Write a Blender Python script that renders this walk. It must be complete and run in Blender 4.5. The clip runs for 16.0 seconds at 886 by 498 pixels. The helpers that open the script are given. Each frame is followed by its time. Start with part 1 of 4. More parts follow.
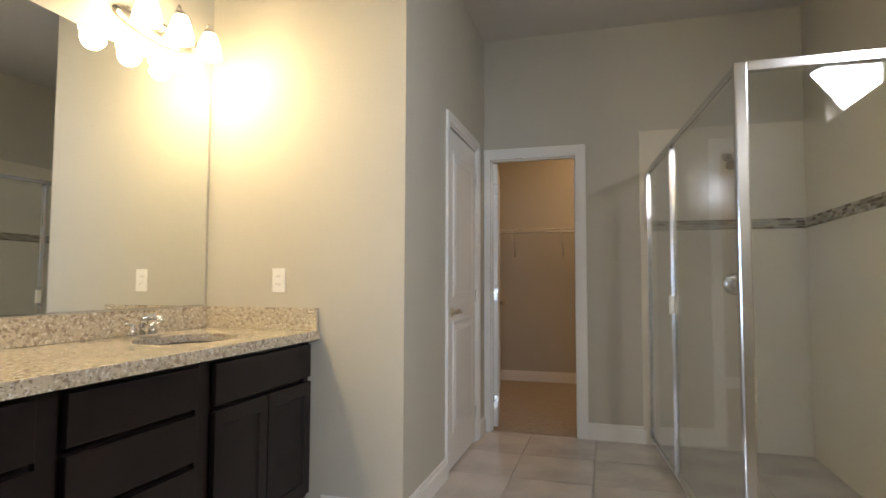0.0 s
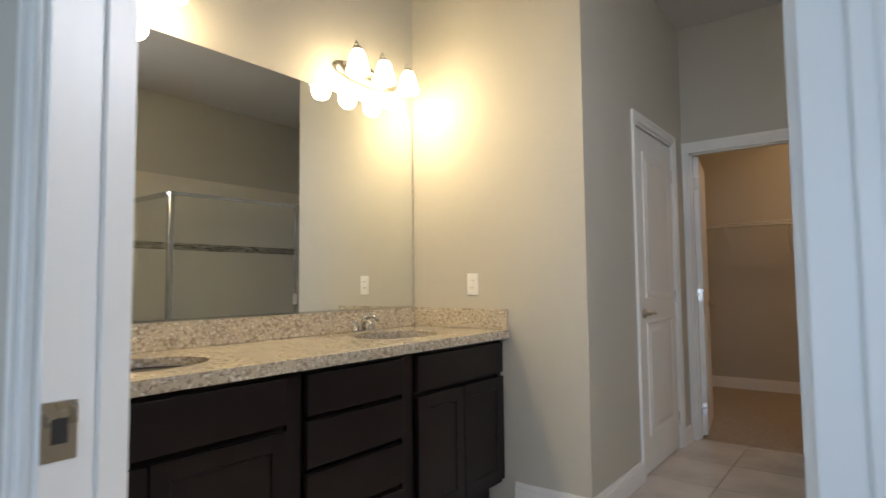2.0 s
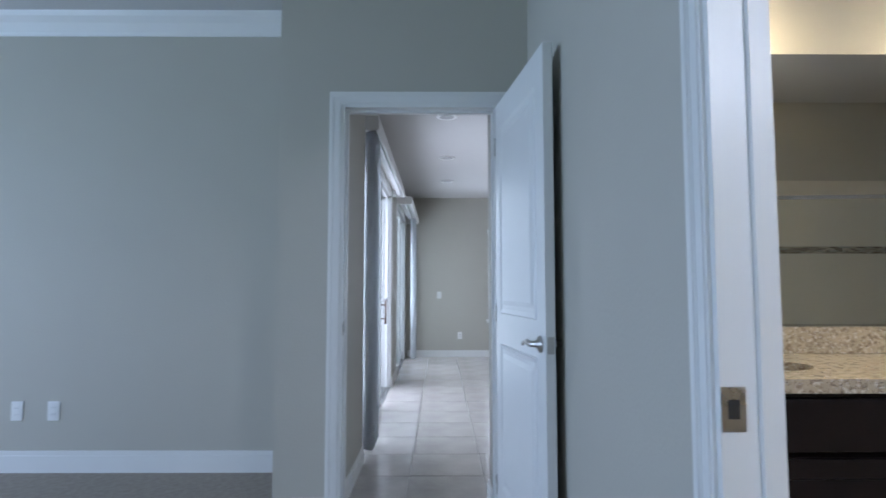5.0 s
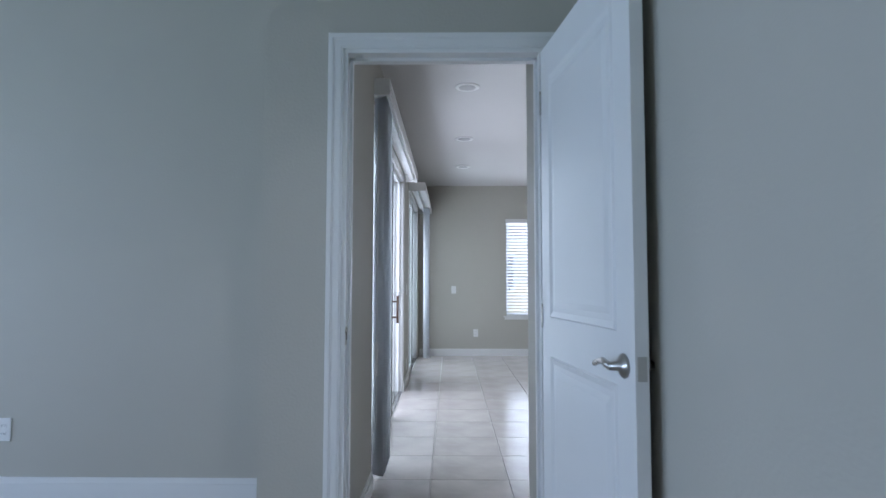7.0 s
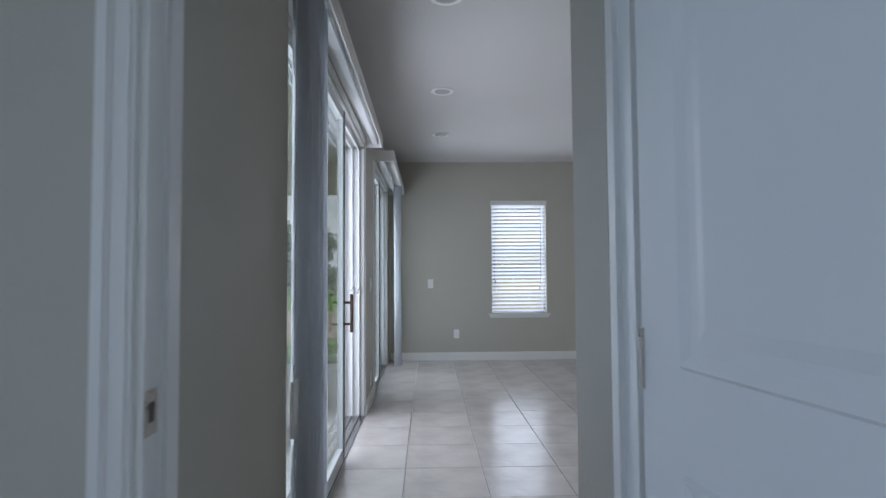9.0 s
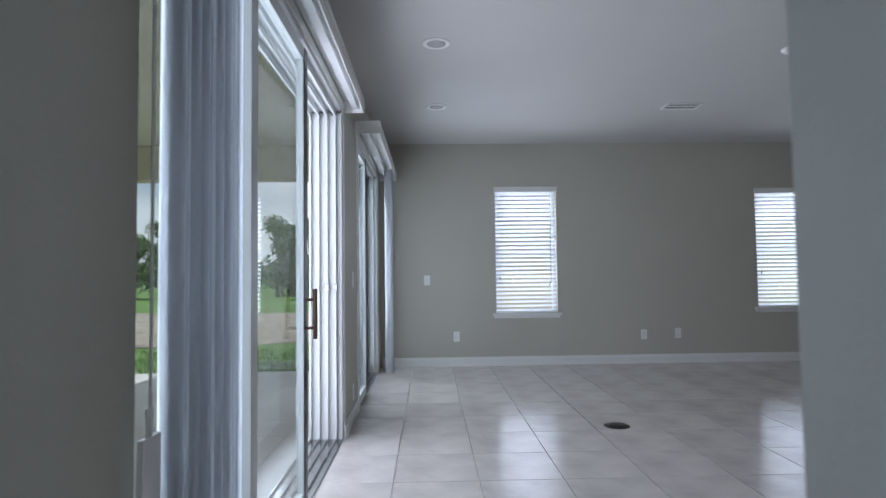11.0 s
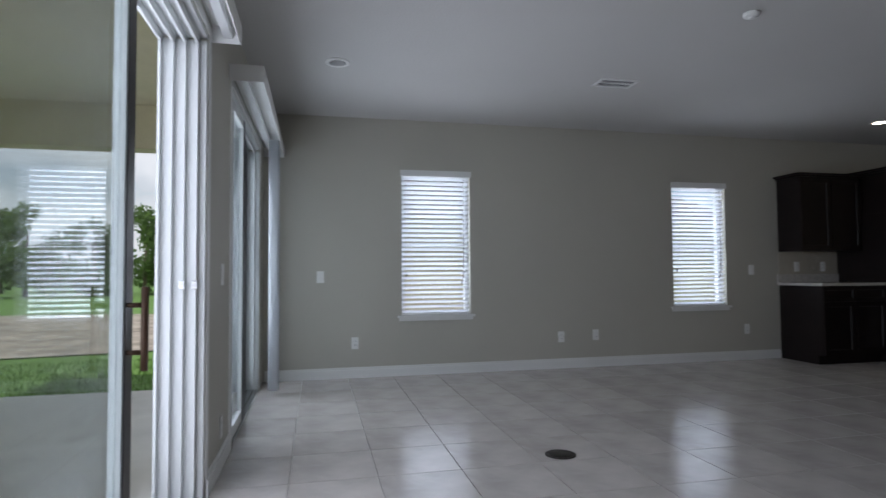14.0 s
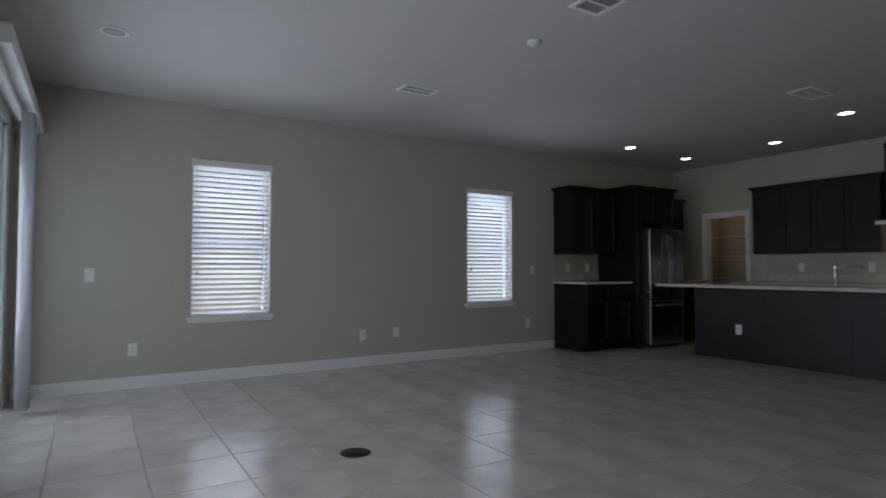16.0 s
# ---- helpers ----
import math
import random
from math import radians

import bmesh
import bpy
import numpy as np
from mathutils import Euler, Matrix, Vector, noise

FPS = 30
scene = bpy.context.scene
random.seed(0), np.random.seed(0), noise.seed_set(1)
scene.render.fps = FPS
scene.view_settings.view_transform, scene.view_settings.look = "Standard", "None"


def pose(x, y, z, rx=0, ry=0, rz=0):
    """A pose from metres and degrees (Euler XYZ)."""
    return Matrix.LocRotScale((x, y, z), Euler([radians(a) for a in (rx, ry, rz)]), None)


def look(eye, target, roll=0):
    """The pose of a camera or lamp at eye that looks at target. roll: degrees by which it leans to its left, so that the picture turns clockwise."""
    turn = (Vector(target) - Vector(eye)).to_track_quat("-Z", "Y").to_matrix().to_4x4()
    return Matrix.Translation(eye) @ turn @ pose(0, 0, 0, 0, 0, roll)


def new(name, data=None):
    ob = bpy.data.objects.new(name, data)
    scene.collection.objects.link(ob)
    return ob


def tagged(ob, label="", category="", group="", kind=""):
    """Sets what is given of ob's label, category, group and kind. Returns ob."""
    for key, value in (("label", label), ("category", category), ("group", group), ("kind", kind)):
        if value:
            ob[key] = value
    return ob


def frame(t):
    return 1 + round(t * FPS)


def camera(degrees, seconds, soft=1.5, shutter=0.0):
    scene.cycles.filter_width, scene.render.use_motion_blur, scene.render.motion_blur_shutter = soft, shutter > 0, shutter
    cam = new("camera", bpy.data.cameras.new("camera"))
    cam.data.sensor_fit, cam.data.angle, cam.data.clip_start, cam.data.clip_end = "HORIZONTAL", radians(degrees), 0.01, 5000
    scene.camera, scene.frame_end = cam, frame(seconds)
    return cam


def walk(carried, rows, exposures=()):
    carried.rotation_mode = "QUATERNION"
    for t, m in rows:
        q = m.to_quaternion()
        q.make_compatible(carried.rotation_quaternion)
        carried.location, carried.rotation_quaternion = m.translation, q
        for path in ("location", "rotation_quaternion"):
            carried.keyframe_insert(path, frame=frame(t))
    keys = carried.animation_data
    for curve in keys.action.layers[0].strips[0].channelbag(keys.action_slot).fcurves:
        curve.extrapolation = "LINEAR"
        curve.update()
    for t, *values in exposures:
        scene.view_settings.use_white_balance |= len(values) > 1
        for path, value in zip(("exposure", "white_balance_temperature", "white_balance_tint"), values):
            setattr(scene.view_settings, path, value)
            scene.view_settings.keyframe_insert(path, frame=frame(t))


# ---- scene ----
cam = camera(75.9, 16.0, 1.5, 0.5)
PATH = [
    (0, (0.882, 1.449, 1.096), (0.331, 3.367, 1.215), 0.2),
    (0.5, (0.936, 1.432, 1.100), (0.232, 3.300, 1.220), -0.0),
    (1, (0.977, 1.428, 1.098), (0.046, 3.194, 1.222), -0.2),
    (1.5, (1.010, 1.440, 1.104), (-0.092, 3.104, 1.227), -0.4),
    (2, (1.085, 1.350, 1.107), (-0.125, 2.938, 1.230), -0.6),
    (2.5, (1.150, 1.275, 1.108), (-0.243, 2.704, 1.248), -1.0),
    (3, (1.185, 1.240, 1.118), (-0.440, 2.396, 1.270), -1.0),
    (3.5, (1.182, 1.229, 1.127), (-0.647, 2.026, 1.266), -0.5),
    (4, (1.21, 1.201, 1.138), (-0.723, 1.697, 1.275), -0.5),
    (4.5, (1.204, 1.176, 1.127), (-0.776, 1.413, 1.268), -0.3),
    (5, (1.204, 1.159, 1.126), (-0.791, 1.17, 1.264), -0.0),
    (5.2, (1.182, 1.152, 1.123), (-0.814, 1.118, 1.260), -0.1),
    (7.5, (0.270, 1.060, 1.139), (-1.727, 1.049, 1.243), -0.0),
    (8, (-0.100, 1.045, 1.140), (-2.097, 1.088, 1.241), -0.8),
    (8.5, (-0.400, 1.080, 1.138), (-2.397, 1.144, 1.230), -0.4),
    (9, (-0.71, 1.11, 1.137), (-2.708, 1.165, 1.226), -0.4),
    (11.3, (-1.657, 1.187, 1.072), (-3.654, 1.234, 1.164), -0.8),
    (11.5, (-1.737, 1.195, 1.071), (-3.734, 1.235, 1.165), -0.8),
    (12, (-1.929, 1.199, 1.069), (-3.927, 1.216, 1.163), -0.8),
    (12.5, (-2.104, 1.172, 1.07), (-4.101, 1.233, 1.16), -0.6),
    (13, (-2.254, 1.134, 1.059), (-4.241, 1.351, 1.148), -0.6),
    (13.5, (-2.391, 1.12, 1.053), (-4.366, 1.425, 1.138), -0.6),
    (14, (-2.472, 1.109, 1.055), (-4.422, 1.544, 1.136), -0.4),
    (14.5, (-2.503, 1.104, 1.056), (-4.405, 1.72, 1.135), -0.3),
    (15, (-2.504, 1.117, 1.056), (-4.35, 1.881, 1.133), -0.1),
    (15.5, (-2.481, 1.144, 1.057), (-4.263, 2.049, 1.133), -0.0),
    (16, (-2.463, 1.158, 1.063), (-4.162, 2.211, 1.135), -0.0),
]
walk(cam, [(t, look(eye, target, roll)) for t, eye, target, roll in PATH],
     [(0, 0.5, 7100, 10), (2, 0.2, 6800, 10), (3.5, 0.2, 6150, 10), (5, .1, 5900, 10), (7.5, 0.0, 6100, 10), (8.5, -.25, 6200, 10), (9, -.45, 6300, 10), (11.5, -.3, 6100, 10), (12.5, -.35, 6200, 10), (14, -.65, 6300, 10), (16, -.9, 6400, 10)])

# ---- world and light ----
world = bpy.data.worlds.new("world")
scene.world = world
world.use_nodes = True
wn = world.node_tree.nodes
sky = wn.new("ShaderNodeTexSky")
sky.sky_type, sky.sun_disc = "NISHITA", False
sky.sun_elevation, sky.sun_rotation = radians(58), radians(151)
sky.air_density, sky.dust_density, sky.ozone_density = 1.0, 2.0, 1.0
# broken white cloud over the blue
wl = world.node_tree.links
ctc, cmp_, cno, crp, cmx = wn.new("ShaderNodeTexCoord"), wn.new("ShaderNodeMapping"), wn.new("ShaderNodeTexNoise"), wn.new("ShaderNodeMapRange"), wn.new("ShaderNodeMix")
cmp_.inputs["Scale"].default_value = (1, 1, 2.6)
cno.inputs["Scale"].default_value, cno.inputs["Detail"].default_value = 2.2, 7
crp.inputs[1].default_value, crp.inputs[2].default_value = .36, .56
cmx.data_type = "RGBA"
cmx.inputs[7].default_value = (8.6, 8.8, 9.2, 1)
wl.new(ctc.outputs["Generated"], cmp_.inputs["Vector"])
wl.new(cmp_.outputs[0], cno.inputs["Vector"])
wl.new(cno.outputs["Fac"], crp.inputs[0])
wl.new(crp.outputs[0], cmx.inputs[0])
wl.new(sky.outputs[0], cmx.inputs[6])
wl.new(cmx.outputs[2], wn["Background"].inputs[0])
wn["Background"].inputs[1].default_value = 0.15


def lamp(name, kind, m, power, color=(1, 1, 1), size=0.1, size_y=None):
    data = bpy.data.lights.new(name, kind)
    data.energy, data.color = power, color
    if kind == "AREA":
        data.shape = "RECTANGLE"
        data.size, data.size_y = size, size_y or size
    elif kind == "SUN":
        data.angle = size
    else:
        data.shadow_soft_size = size
    ob = new(name, data)
    ob.matrix_world = m
    return ob


lamp("sun", "SUN", look((0, 0, 20), (-6, 11, 0)), 5.0, (1, .95, .88), radians(0.6))
SKYC = (0.81, 0.85, 1.0)
# daylight in the openings
lamp("slider_daylight", "AREA", look((-4.1, .22, 1.15), (-4.0, 4, .9)), 85, SKYC, 2.5, 2.1)
lamp("far_slider_daylight", "AREA", look((-7.0, .30, 1.15), (-7.0, 4, .9)), 60, SKYC, 1.7, 2.1)
lamp("window_daylight", "AREA", look((-8.50, 2.33, 1.34), (-3, 2.33, 1.0)), 26, SKYC, .74, 1.48)
lamp("window_daylight", "AREA", look((-8.50, 5.47, 1.34), (-3, 5.47, 1.0)), 26, SKYC, .72, 1.44)
lamp("bedroom_daylight", "AREA", look((-1.15, -4.15, 1.28), (-1.1, 0, .9)), 48, (0.50, 0.67, 1.0), 1.7, 1.6)
lamp("bedroom_daylight", "AREA", look((2.15, -4.15, 1.28), (.9, 0, .9)), 92, (0.52, 0.69, 1.0), 1.7, 1.6)
lamp("transom_daylight", "AREA", look((2.24, 2.405, 2.215), (.8, 2.9, .8)), 32, SKYC, .62, .3)
WARM = (1.0, 0.78, 0.47)


# ---- materials ----
def mat(name, color, rough=.6, metal=0.0, vary=.06, scale=6.0, bump=.0, bscale=120.0, spec=None, ctwo=None, island=0.0, coat=0.0):
    """A surface with broad and fine variation in colour, and a fine relief."""
    m = bpy.data.materials.new(name)
    m.use_nodes = True
    n, l = m.node_tree.nodes, m.node_tree.links
    b = n["Principled BSDF"]
    b.inputs["Roughness"].default_value, b.inputs["Metallic"].default_value = rough, metal
    if spec is not None:
        b.inputs["Specular IOR Level"].default_value = spec
    b.inputs["Coat Weight"].default_value = coat
    tc = n.new("ShaderNodeTexCoord")
    n1 = n.new("ShaderNodeTexNoise")
    n1.inputs["Scale"].default_value, n1.inputs["Detail"].default_value = scale, 6
    l.new(tc.outputs["Object"], n1.inputs["Vector"])
    mix = n.new("ShaderNodeMix")
    mix.data_type = "RGBA"
    two = ctwo or tuple(c * (1 - 2 * vary) for c in color)
    mix.inputs[6].default_value, mix.inputs[7].default_value = (*color, 1), (*two, 1)
    ramp = n.new("ShaderNodeMapRange")
    ramp.inputs[1].default_value, ramp.inputs[2].default_value = .3, .7
    l.new(n1.outputs["Fac"], ramp.inputs[0])
    l.new(ramp.outputs[0], mix.inputs[0])
    out = mix.outputs[2]
    if island:
        info = n.new("ShaderNodeObjectInfo")
        hs = n.new("ShaderNodeHueSaturation")
        r2 = n.new("ShaderNodeMapRange")
        r2.inputs[3].default_value, r2.inputs[4].default_value = 1 - island, 1 + island
        l.new(info.outputs["Random"], r2.inputs[0])
        l.new(r2.outputs[0], hs.inputs["Value"])
        l.new(out, hs.inputs["Color"])
        out = hs.outputs[0]
    l.new(out, b.inputs["Base Color"])
    if bump:
        n2 = n.new("ShaderNodeTexNoise")
        n2.inputs["Scale"].default_value, n2.inputs["Detail"].default_value = bscale, 4
        l.new(tc.outputs["Object"], n2.inputs["Vector"])
        bp = n.new("ShaderNodeBump")
        bp.inputs["Strength"].default_value, bp.inputs["Distance"].default_value = bump, .004
        l.new(n2.outputs["Fac"], bp.inputs["Height"])
        l.new(bp.outputs[0], b.inputs["Normal"])
    r3 = n.new("ShaderNodeMapRange")
    r3.inputs[3].default_value, r3.inputs[4].default_value = max(.0, rough - .06), min(1, rough + .06)
    l.new(n1.outputs["Fac"], r3.inputs[0])
    l.new(r3.outputs[0], b.inputs["Roughness"])
    return m


def glow(name, color, strength):
    m = bpy.data.materials.new(name)
    m.use_nodes = True
    b = m.node_tree.nodes["Principled BSDF"]
    b.inputs["Base Color"].default_value = (.9, .9, .88, 1)
    b.inputs["Emission Color"].default_value = (*color, 1)
    b.inputs["Emission Strength"].default_value = strength
    return m


def glass_mat(name, tint=(.97, .985, .98), rough=0.0):
    m = bpy.data.materials.new(name)
    m.use_nodes = True
    n, l = m.node_tree.nodes, m.node_tree.links
    n.remove(n["Principled BSDF"])
    tr, gl, lw, mx = n.new("ShaderNodeBsdfTransparent"), n.new("ShaderNodeBsdfGlossy"), n.new("ShaderNodeLayerWeight"), n.new("ShaderNodeMixShader")
    pw, mr = n.new("ShaderNodeMath"), n.new("ShaderNodeMapRange")
    pw.operation, pw.inputs[1].default_value = "POWER", 5.0
    mr.inputs[3].default_value, mr.inputs[4].default_value = .04, .85
    tr.inputs[0].default_value = (*tint, 1)
    gl.inputs["Roughness"].default_value = rough
    l.new(lw.outputs["Facing"], pw.inputs[0])
    l.new(pw.outputs[0], mr.inputs[0])
    l.new(mr.outputs[0], mx.inputs[0])
    l.new(tr.outputs[0], mx.inputs[1])
    l.new(gl.outputs[0], mx.inputs[2])
    l.new(mx.outputs[0], n["Material Output"].inputs[0])
    return m


def granite_mat(name):
    m = mat(name, (.56, .49, .37), .13, vary=.08, scale=18)
    n, l = m.node_tree.nodes, m.node_tree.links
    b = n["Principled BSDF"]
    base = b.inputs["Base Color"].links[0].from_socket
    tc = n["Texture Coordinate"]
    for scale, lo, hi, col in ((58, .53, .62, (.30, .24, .18)), (80, .56, .64, (.72, .69, .62)), (130, .60, .67, (.15, .12, .10))):
        t = n.new("ShaderNodeTexNoise")
        t.inputs["Scale"].default_value, t.inputs["Detail"].default_value = scale, 3
        l.new(tc.outputs["Object"], t.inputs["Vector"])
        r = n.new("ShaderNodeMapRange")
        r.inputs[1].default_value, r.inputs[2].default_value = lo, hi
        l.new(t.outputs["Fac"], r.inputs[0])
        x = n.new("ShaderNodeMix")
        x.data_type = "RGBA"
        x.inputs[7].default_value = (*col, 1)
        l.new(r.outputs[0], x.inputs[0])
        l.new(base, x.inputs[6])
        base = x.outputs[2]
    l.new(base, b.inputs["Base Color"])
    return m


WALL = mat("greige_wall_paint", (.50, .482, .42), .62, vary=.02, scale=1.5, bump=.25, bscale=90)
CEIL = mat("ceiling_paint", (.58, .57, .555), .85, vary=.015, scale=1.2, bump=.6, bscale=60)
TRIM = mat("white_trim_paint", (.80, .80, .78), .35, vary=.02, scale=3)
DOORW = mat("white_door_paint", (.80, .80, .78), .30, vary=.02, scale=2, bump=.05, bscale=200)
TILE = mat("grey_porcelain_floor_tile", (.62, .585, .55), .19, vary=.12, scale=2.4, bump=.04, bscale=26, island=.05, ctwo=(.44, .412, .385), spec=.62)
_n, _l = TILE.node_tree.nodes, TILE.node_tree.links
_f, _x, _h = _n.new("ShaderNodeTexNoise"), _n.new("ShaderNodeMix"), _n.new("ShaderNodeMapRange")
_f.inputs["Scale"].default_value, _f.inputs["Detail"].default_value, _f.inputs["Distortion"].default_value = 5, 7, 1.6
_h.inputs[1].default_value, _h.inputs[2].default_value, _h.inputs[4].default_value = .45, .72, .34
_x.data_type, _x.inputs[7].default_value = "RGBA", (.66, .62, .58, 1)
_l.new(_n["Texture Coordinate"].outputs["Object"], _f.inputs["Vector"])
_l.new(_f.outputs["Fac"], _h.inputs[0])
_l.new(_h.outputs[0], _x.inputs[0])
_l.new(_n["Principled BSDF"].inputs["Base Color"].links[0].from_socket, _x.inputs[6])
_l.new(_x.outputs[2], _n["Principled BSDF"].inputs["Base Color"])
GROUT = mat("pale_grey_grout", (.60, .585, .56), .8, scale=20)
CARPET = mat("beige_carpet", (.40, .35, .30), .95, vary=.1, scale=30, bump=1.0, bscale=400)
GRANITE = granite_mat("speckled_granite")
QUARTZ = mat("light_stone_worktop", (.62, .60, .56), .15, vary=.12, scale=30)
ESPRESSO = mat("espresso_stained_wood", (.012, .0075, .0075), .38, spec=.30, vary=.2, scale=8, bump=.1, bscale=60)
CHROME = mat("chrome", (.72, .72, .72), .16, 1.0, vary=.01)
BRONZE = mat("dark_bronze_metal", (.030, .026, .024), .35, .6)
NICKEL = mat("satin_nickel", (.55, .53, .50), .28, 1.0, vary=.02)
STEEL = mat("stainless_steel", (.45, .45, .45), .25, 1.0, vary=.05)
PLASTIC = mat("white_plastic", (.82, .82, .80), .35, vary=.01)
DARKP = mat("dark_plastic", (.03, .03, .03), .4)
SHTILE = mat("white_shower_wall_panel", (.72, .68, .59), .16, vary=.03, scale=4)
PORC = mat("white_porcelain", (.8, .78, .72), .08, vary=.01)
MIRROR = mat("mirror_silver", (.88, .90, .88), 0.0, 1.0, vary=.0)
MIRROR.node_tree.nodes["Principled BSDF"].inputs["Roughness"].links and MIRROR.node_tree.links.remove(MIRROR.node_tree.nodes["Principled BSDF"].inputs["Roughness"].links[0])
MIRROR.node_tree.nodes["Principled BSDF"].inputs["Roughness"].default_value = 0.0
GLASS = glass_mat("clear_glass")
TINTG = glass_mat("tinted_door_glass", (.84, .875, .87))
BLIND = mat("white_blind_slat", (.84, .85, .85), .45, vary=.01)
VBLIND = mat("white_vinyl_vane", (.60, .61, .62), .10, vary=.02, spec=1.0, coat=1.0)
_n, _l = VBLIND.node_tree.nodes, VBLIND.node_tree.links
_n["Principled BSDF"].inputs["Coat IOR"].default_value, _n["Principled BSDF"].inputs["Coat Roughness"].default_value = 2.6, .07
_t, _m = _n.new("ShaderNodeBsdfTranslucent"), _n.new("ShaderNodeMixShader")
_t.inputs[0].default_value, _m.inputs[0].default_value = (.86, .88, .90, 1), .62
_l.new(_n["Principled BSDF"].outputs[0], _m.inputs[1])
_g, _k = _n.new("ShaderNodeBsdfRefraction"), _n.new("ShaderNodeMixShader")
_g.inputs["Roughness"].default_value, _g.inputs["IOR"].default_value = .28, 1.10
_k.inputs[0].default_value = .8
_g.inputs["Color"].default_value = (.90, .92, .95, 1)
_l.new(_t.outputs[0], _k.inputs[1])
_l.new(_g.outputs[0], _k.inputs[2])
_l.new(_k.outputs[0], _m.inputs[2])
_l.new(_m.outputs[0], _n["Material Output"].inputs[0])
_n, _l = BLIND.node_tree.nodes, BLIND.node_tree.links
_t, _m = _n.new("ShaderNodeBsdfTranslucent"), _n.new("ShaderNodeMixShader")
_t.inputs[0].default_value, _m.inputs[0].default_value = (.88, .90, .93, 1), .45
_l.new(_n["Principled BSDF"].outputs[0], _m.inputs[1])
_l.new(_t.outputs[0], _m.inputs[2])
_l.new(_m.outputs[0], _n["Material Output"].inputs[0])
VINYL = mat("white_vinyl_frame", (.62, .635, .63), .4, vary=.01)
BULB = glow("frosted_lit_glass", (1.0, .80, .50), 14)
CANON = glow("lit_can_lamp", (1.0, .86, .66), 14)
STUCCO = mat("cream_stucco", (.62, .56, .42), .85, vary=.05, scale=5, bump=.8, bscale=60)
CONCRETE = mat("pale_concrete", (.68, .67, .65), .8, vary=.08, scale=3, bump=.3)
GRASS = mat("lawn_grass", (.13, .26, .045), .9, vary=.25, scale=9, bump=1, bscale=80)
DIRT = mat("bare_sandy_soil", (.40, .35, .29), .95, vary=.3, scale=3, bump=1, bscale=30)
LEAF = mat("green_foliage", (.10, .18, .05), .7, vary=.25, scale=2)
_n, _l = LEAF.node_tree.nodes, LEAF.node_tree.links
_t, _m = _n.new("ShaderNodeBsdfTranslucent"), _n.new("ShaderNodeMixShader")
_t.inputs[0].default_value, _m.inputs[0].default_value = (.16, .26, .07, 1), .45
_l.new(_n["Principled BSDF"].outputs[0], _m.inputs[1])
_l.new(_t.outputs[0], _m.inputs[2])
_l.new(_m.outputs[0], _n["Material Output"].inputs[0])
BARK = mat("grey_brown_bark", (.14, .11, .08), .9, vary=.2, scale=12)


# ---- mesh helpers ----
def box(bm, x0, y0, z0, x1, y1, z1, bevel=0.0):
    """An axis-aligned block, its edges rounded where a bevel is given."""
    r = bmesh.ops.create_cube(bm, size=1.0)["verts"]
    bmesh.ops.scale(bm, vec=(abs(x1 - x0), abs(y1 - y0), abs(z1 - z0)), verts=r)
    bmesh.ops.translate(bm, vec=((x0 + x1) / 2, (y0 + y1) / 2, (z0 + z1) / 2), verts=r)
    if bevel:
        es = list({e for v in r for e in v.link_edges})
        bmesh.ops.bevel(bm, geom=es, offset=bevel, segments=2, affect="EDGES", profile=.6)
    return bm


def boxes(*rows, bevel=0.0):
    bm = bmesh.new()
    for row in rows:
        box(bm, *row, bevel=bevel)
    return bm


def lathe(profile, steps=24, axis="z", at=(0, 0, 0), bm=None):
    """A turned body from (radius, height) pairs."""
    bm = bm or bmesh.new()
    rings = []
    for r, h in profile:
        ring = []
        for i in range(steps):
            a = 2 * math.pi * i / steps
            c, s = r * math.cos(a), r * math.sin(a)
            p = {"z": (c, s, h), "x": (h, c, s), "y": (c, h, s)}[axis]
            ring.append(bm.verts.new(Vector(p) + Vector(at)))
        rings.append(ring)
    for a, b in zip(rings, rings[1:]):
        for i in range(steps):
            f = bm.faces.new((a[i], a[(i + 1) % steps], b[(i + 1) % steps], b[i]))
            f.smooth = True
    bm.faces.new(rings[0][::-1])
    bm.faces.new(rings[-1])
    bmesh.ops.recalc_face_normals(bm, faces=bm.faces[:])
    return bm


def tube(points, r, steps=10, bm=None):
    """A round bar along a line of points."""
    bm = bm or bmesh.new()
    pts = [Vector(p) for p in points]
    rings = []
    for i, p in enumerate(pts):
        d = (pts[min(i + 1, len(pts) - 1)] - pts[max(i - 1, 0)]).normalized()
        q = d.to_track_quat("Z", "Y")
        rr = r[i] if isinstance(r, (list, tuple)) else r
        rings.append([bm.verts.new(p + q @ Vector((rr * math.cos(2 * math.pi * k / steps), rr * math.sin(2 * math.pi * k / steps), 0))) for k in range(steps)])
    for a, b in zip(rings, rings[1:]):
        for k in range(steps):
            bm.faces.new((a[k], a[(k + 1) % steps], b[(k + 1) % steps], b[k])).smooth = True
    bm.faces.new(rings[0][::-1])
    bm.faces.new(rings[-1])
    return bm


def part(name, bm, material, parent=None, label="", kind=""):
    """Links a bmesh as one mesh object, under a thing where one is given."""
    me = bpy.data.meshes.new(name)
    bmesh.ops.recalc_face_normals(bm, faces=bm.faces[:])
    bm.to_mesh(me)
    bm.free()
    me.materials.append(material)
    ob = new(name, me)
    if parent is not None:
        ob.parent = parent
    tagged(ob, label, "", "", kind)
    return ob


def thing(name, m, label, category, group=""):
    ob = new(name)
    ob.matrix_world = m
    ob.empty_display_size = .1
    return tagged(ob, label, category, group)


def struct(name, bm, material, label="", category=""):
    ob = part(name, bm, material)
    return tagged(ob, label, category, "", "structure")


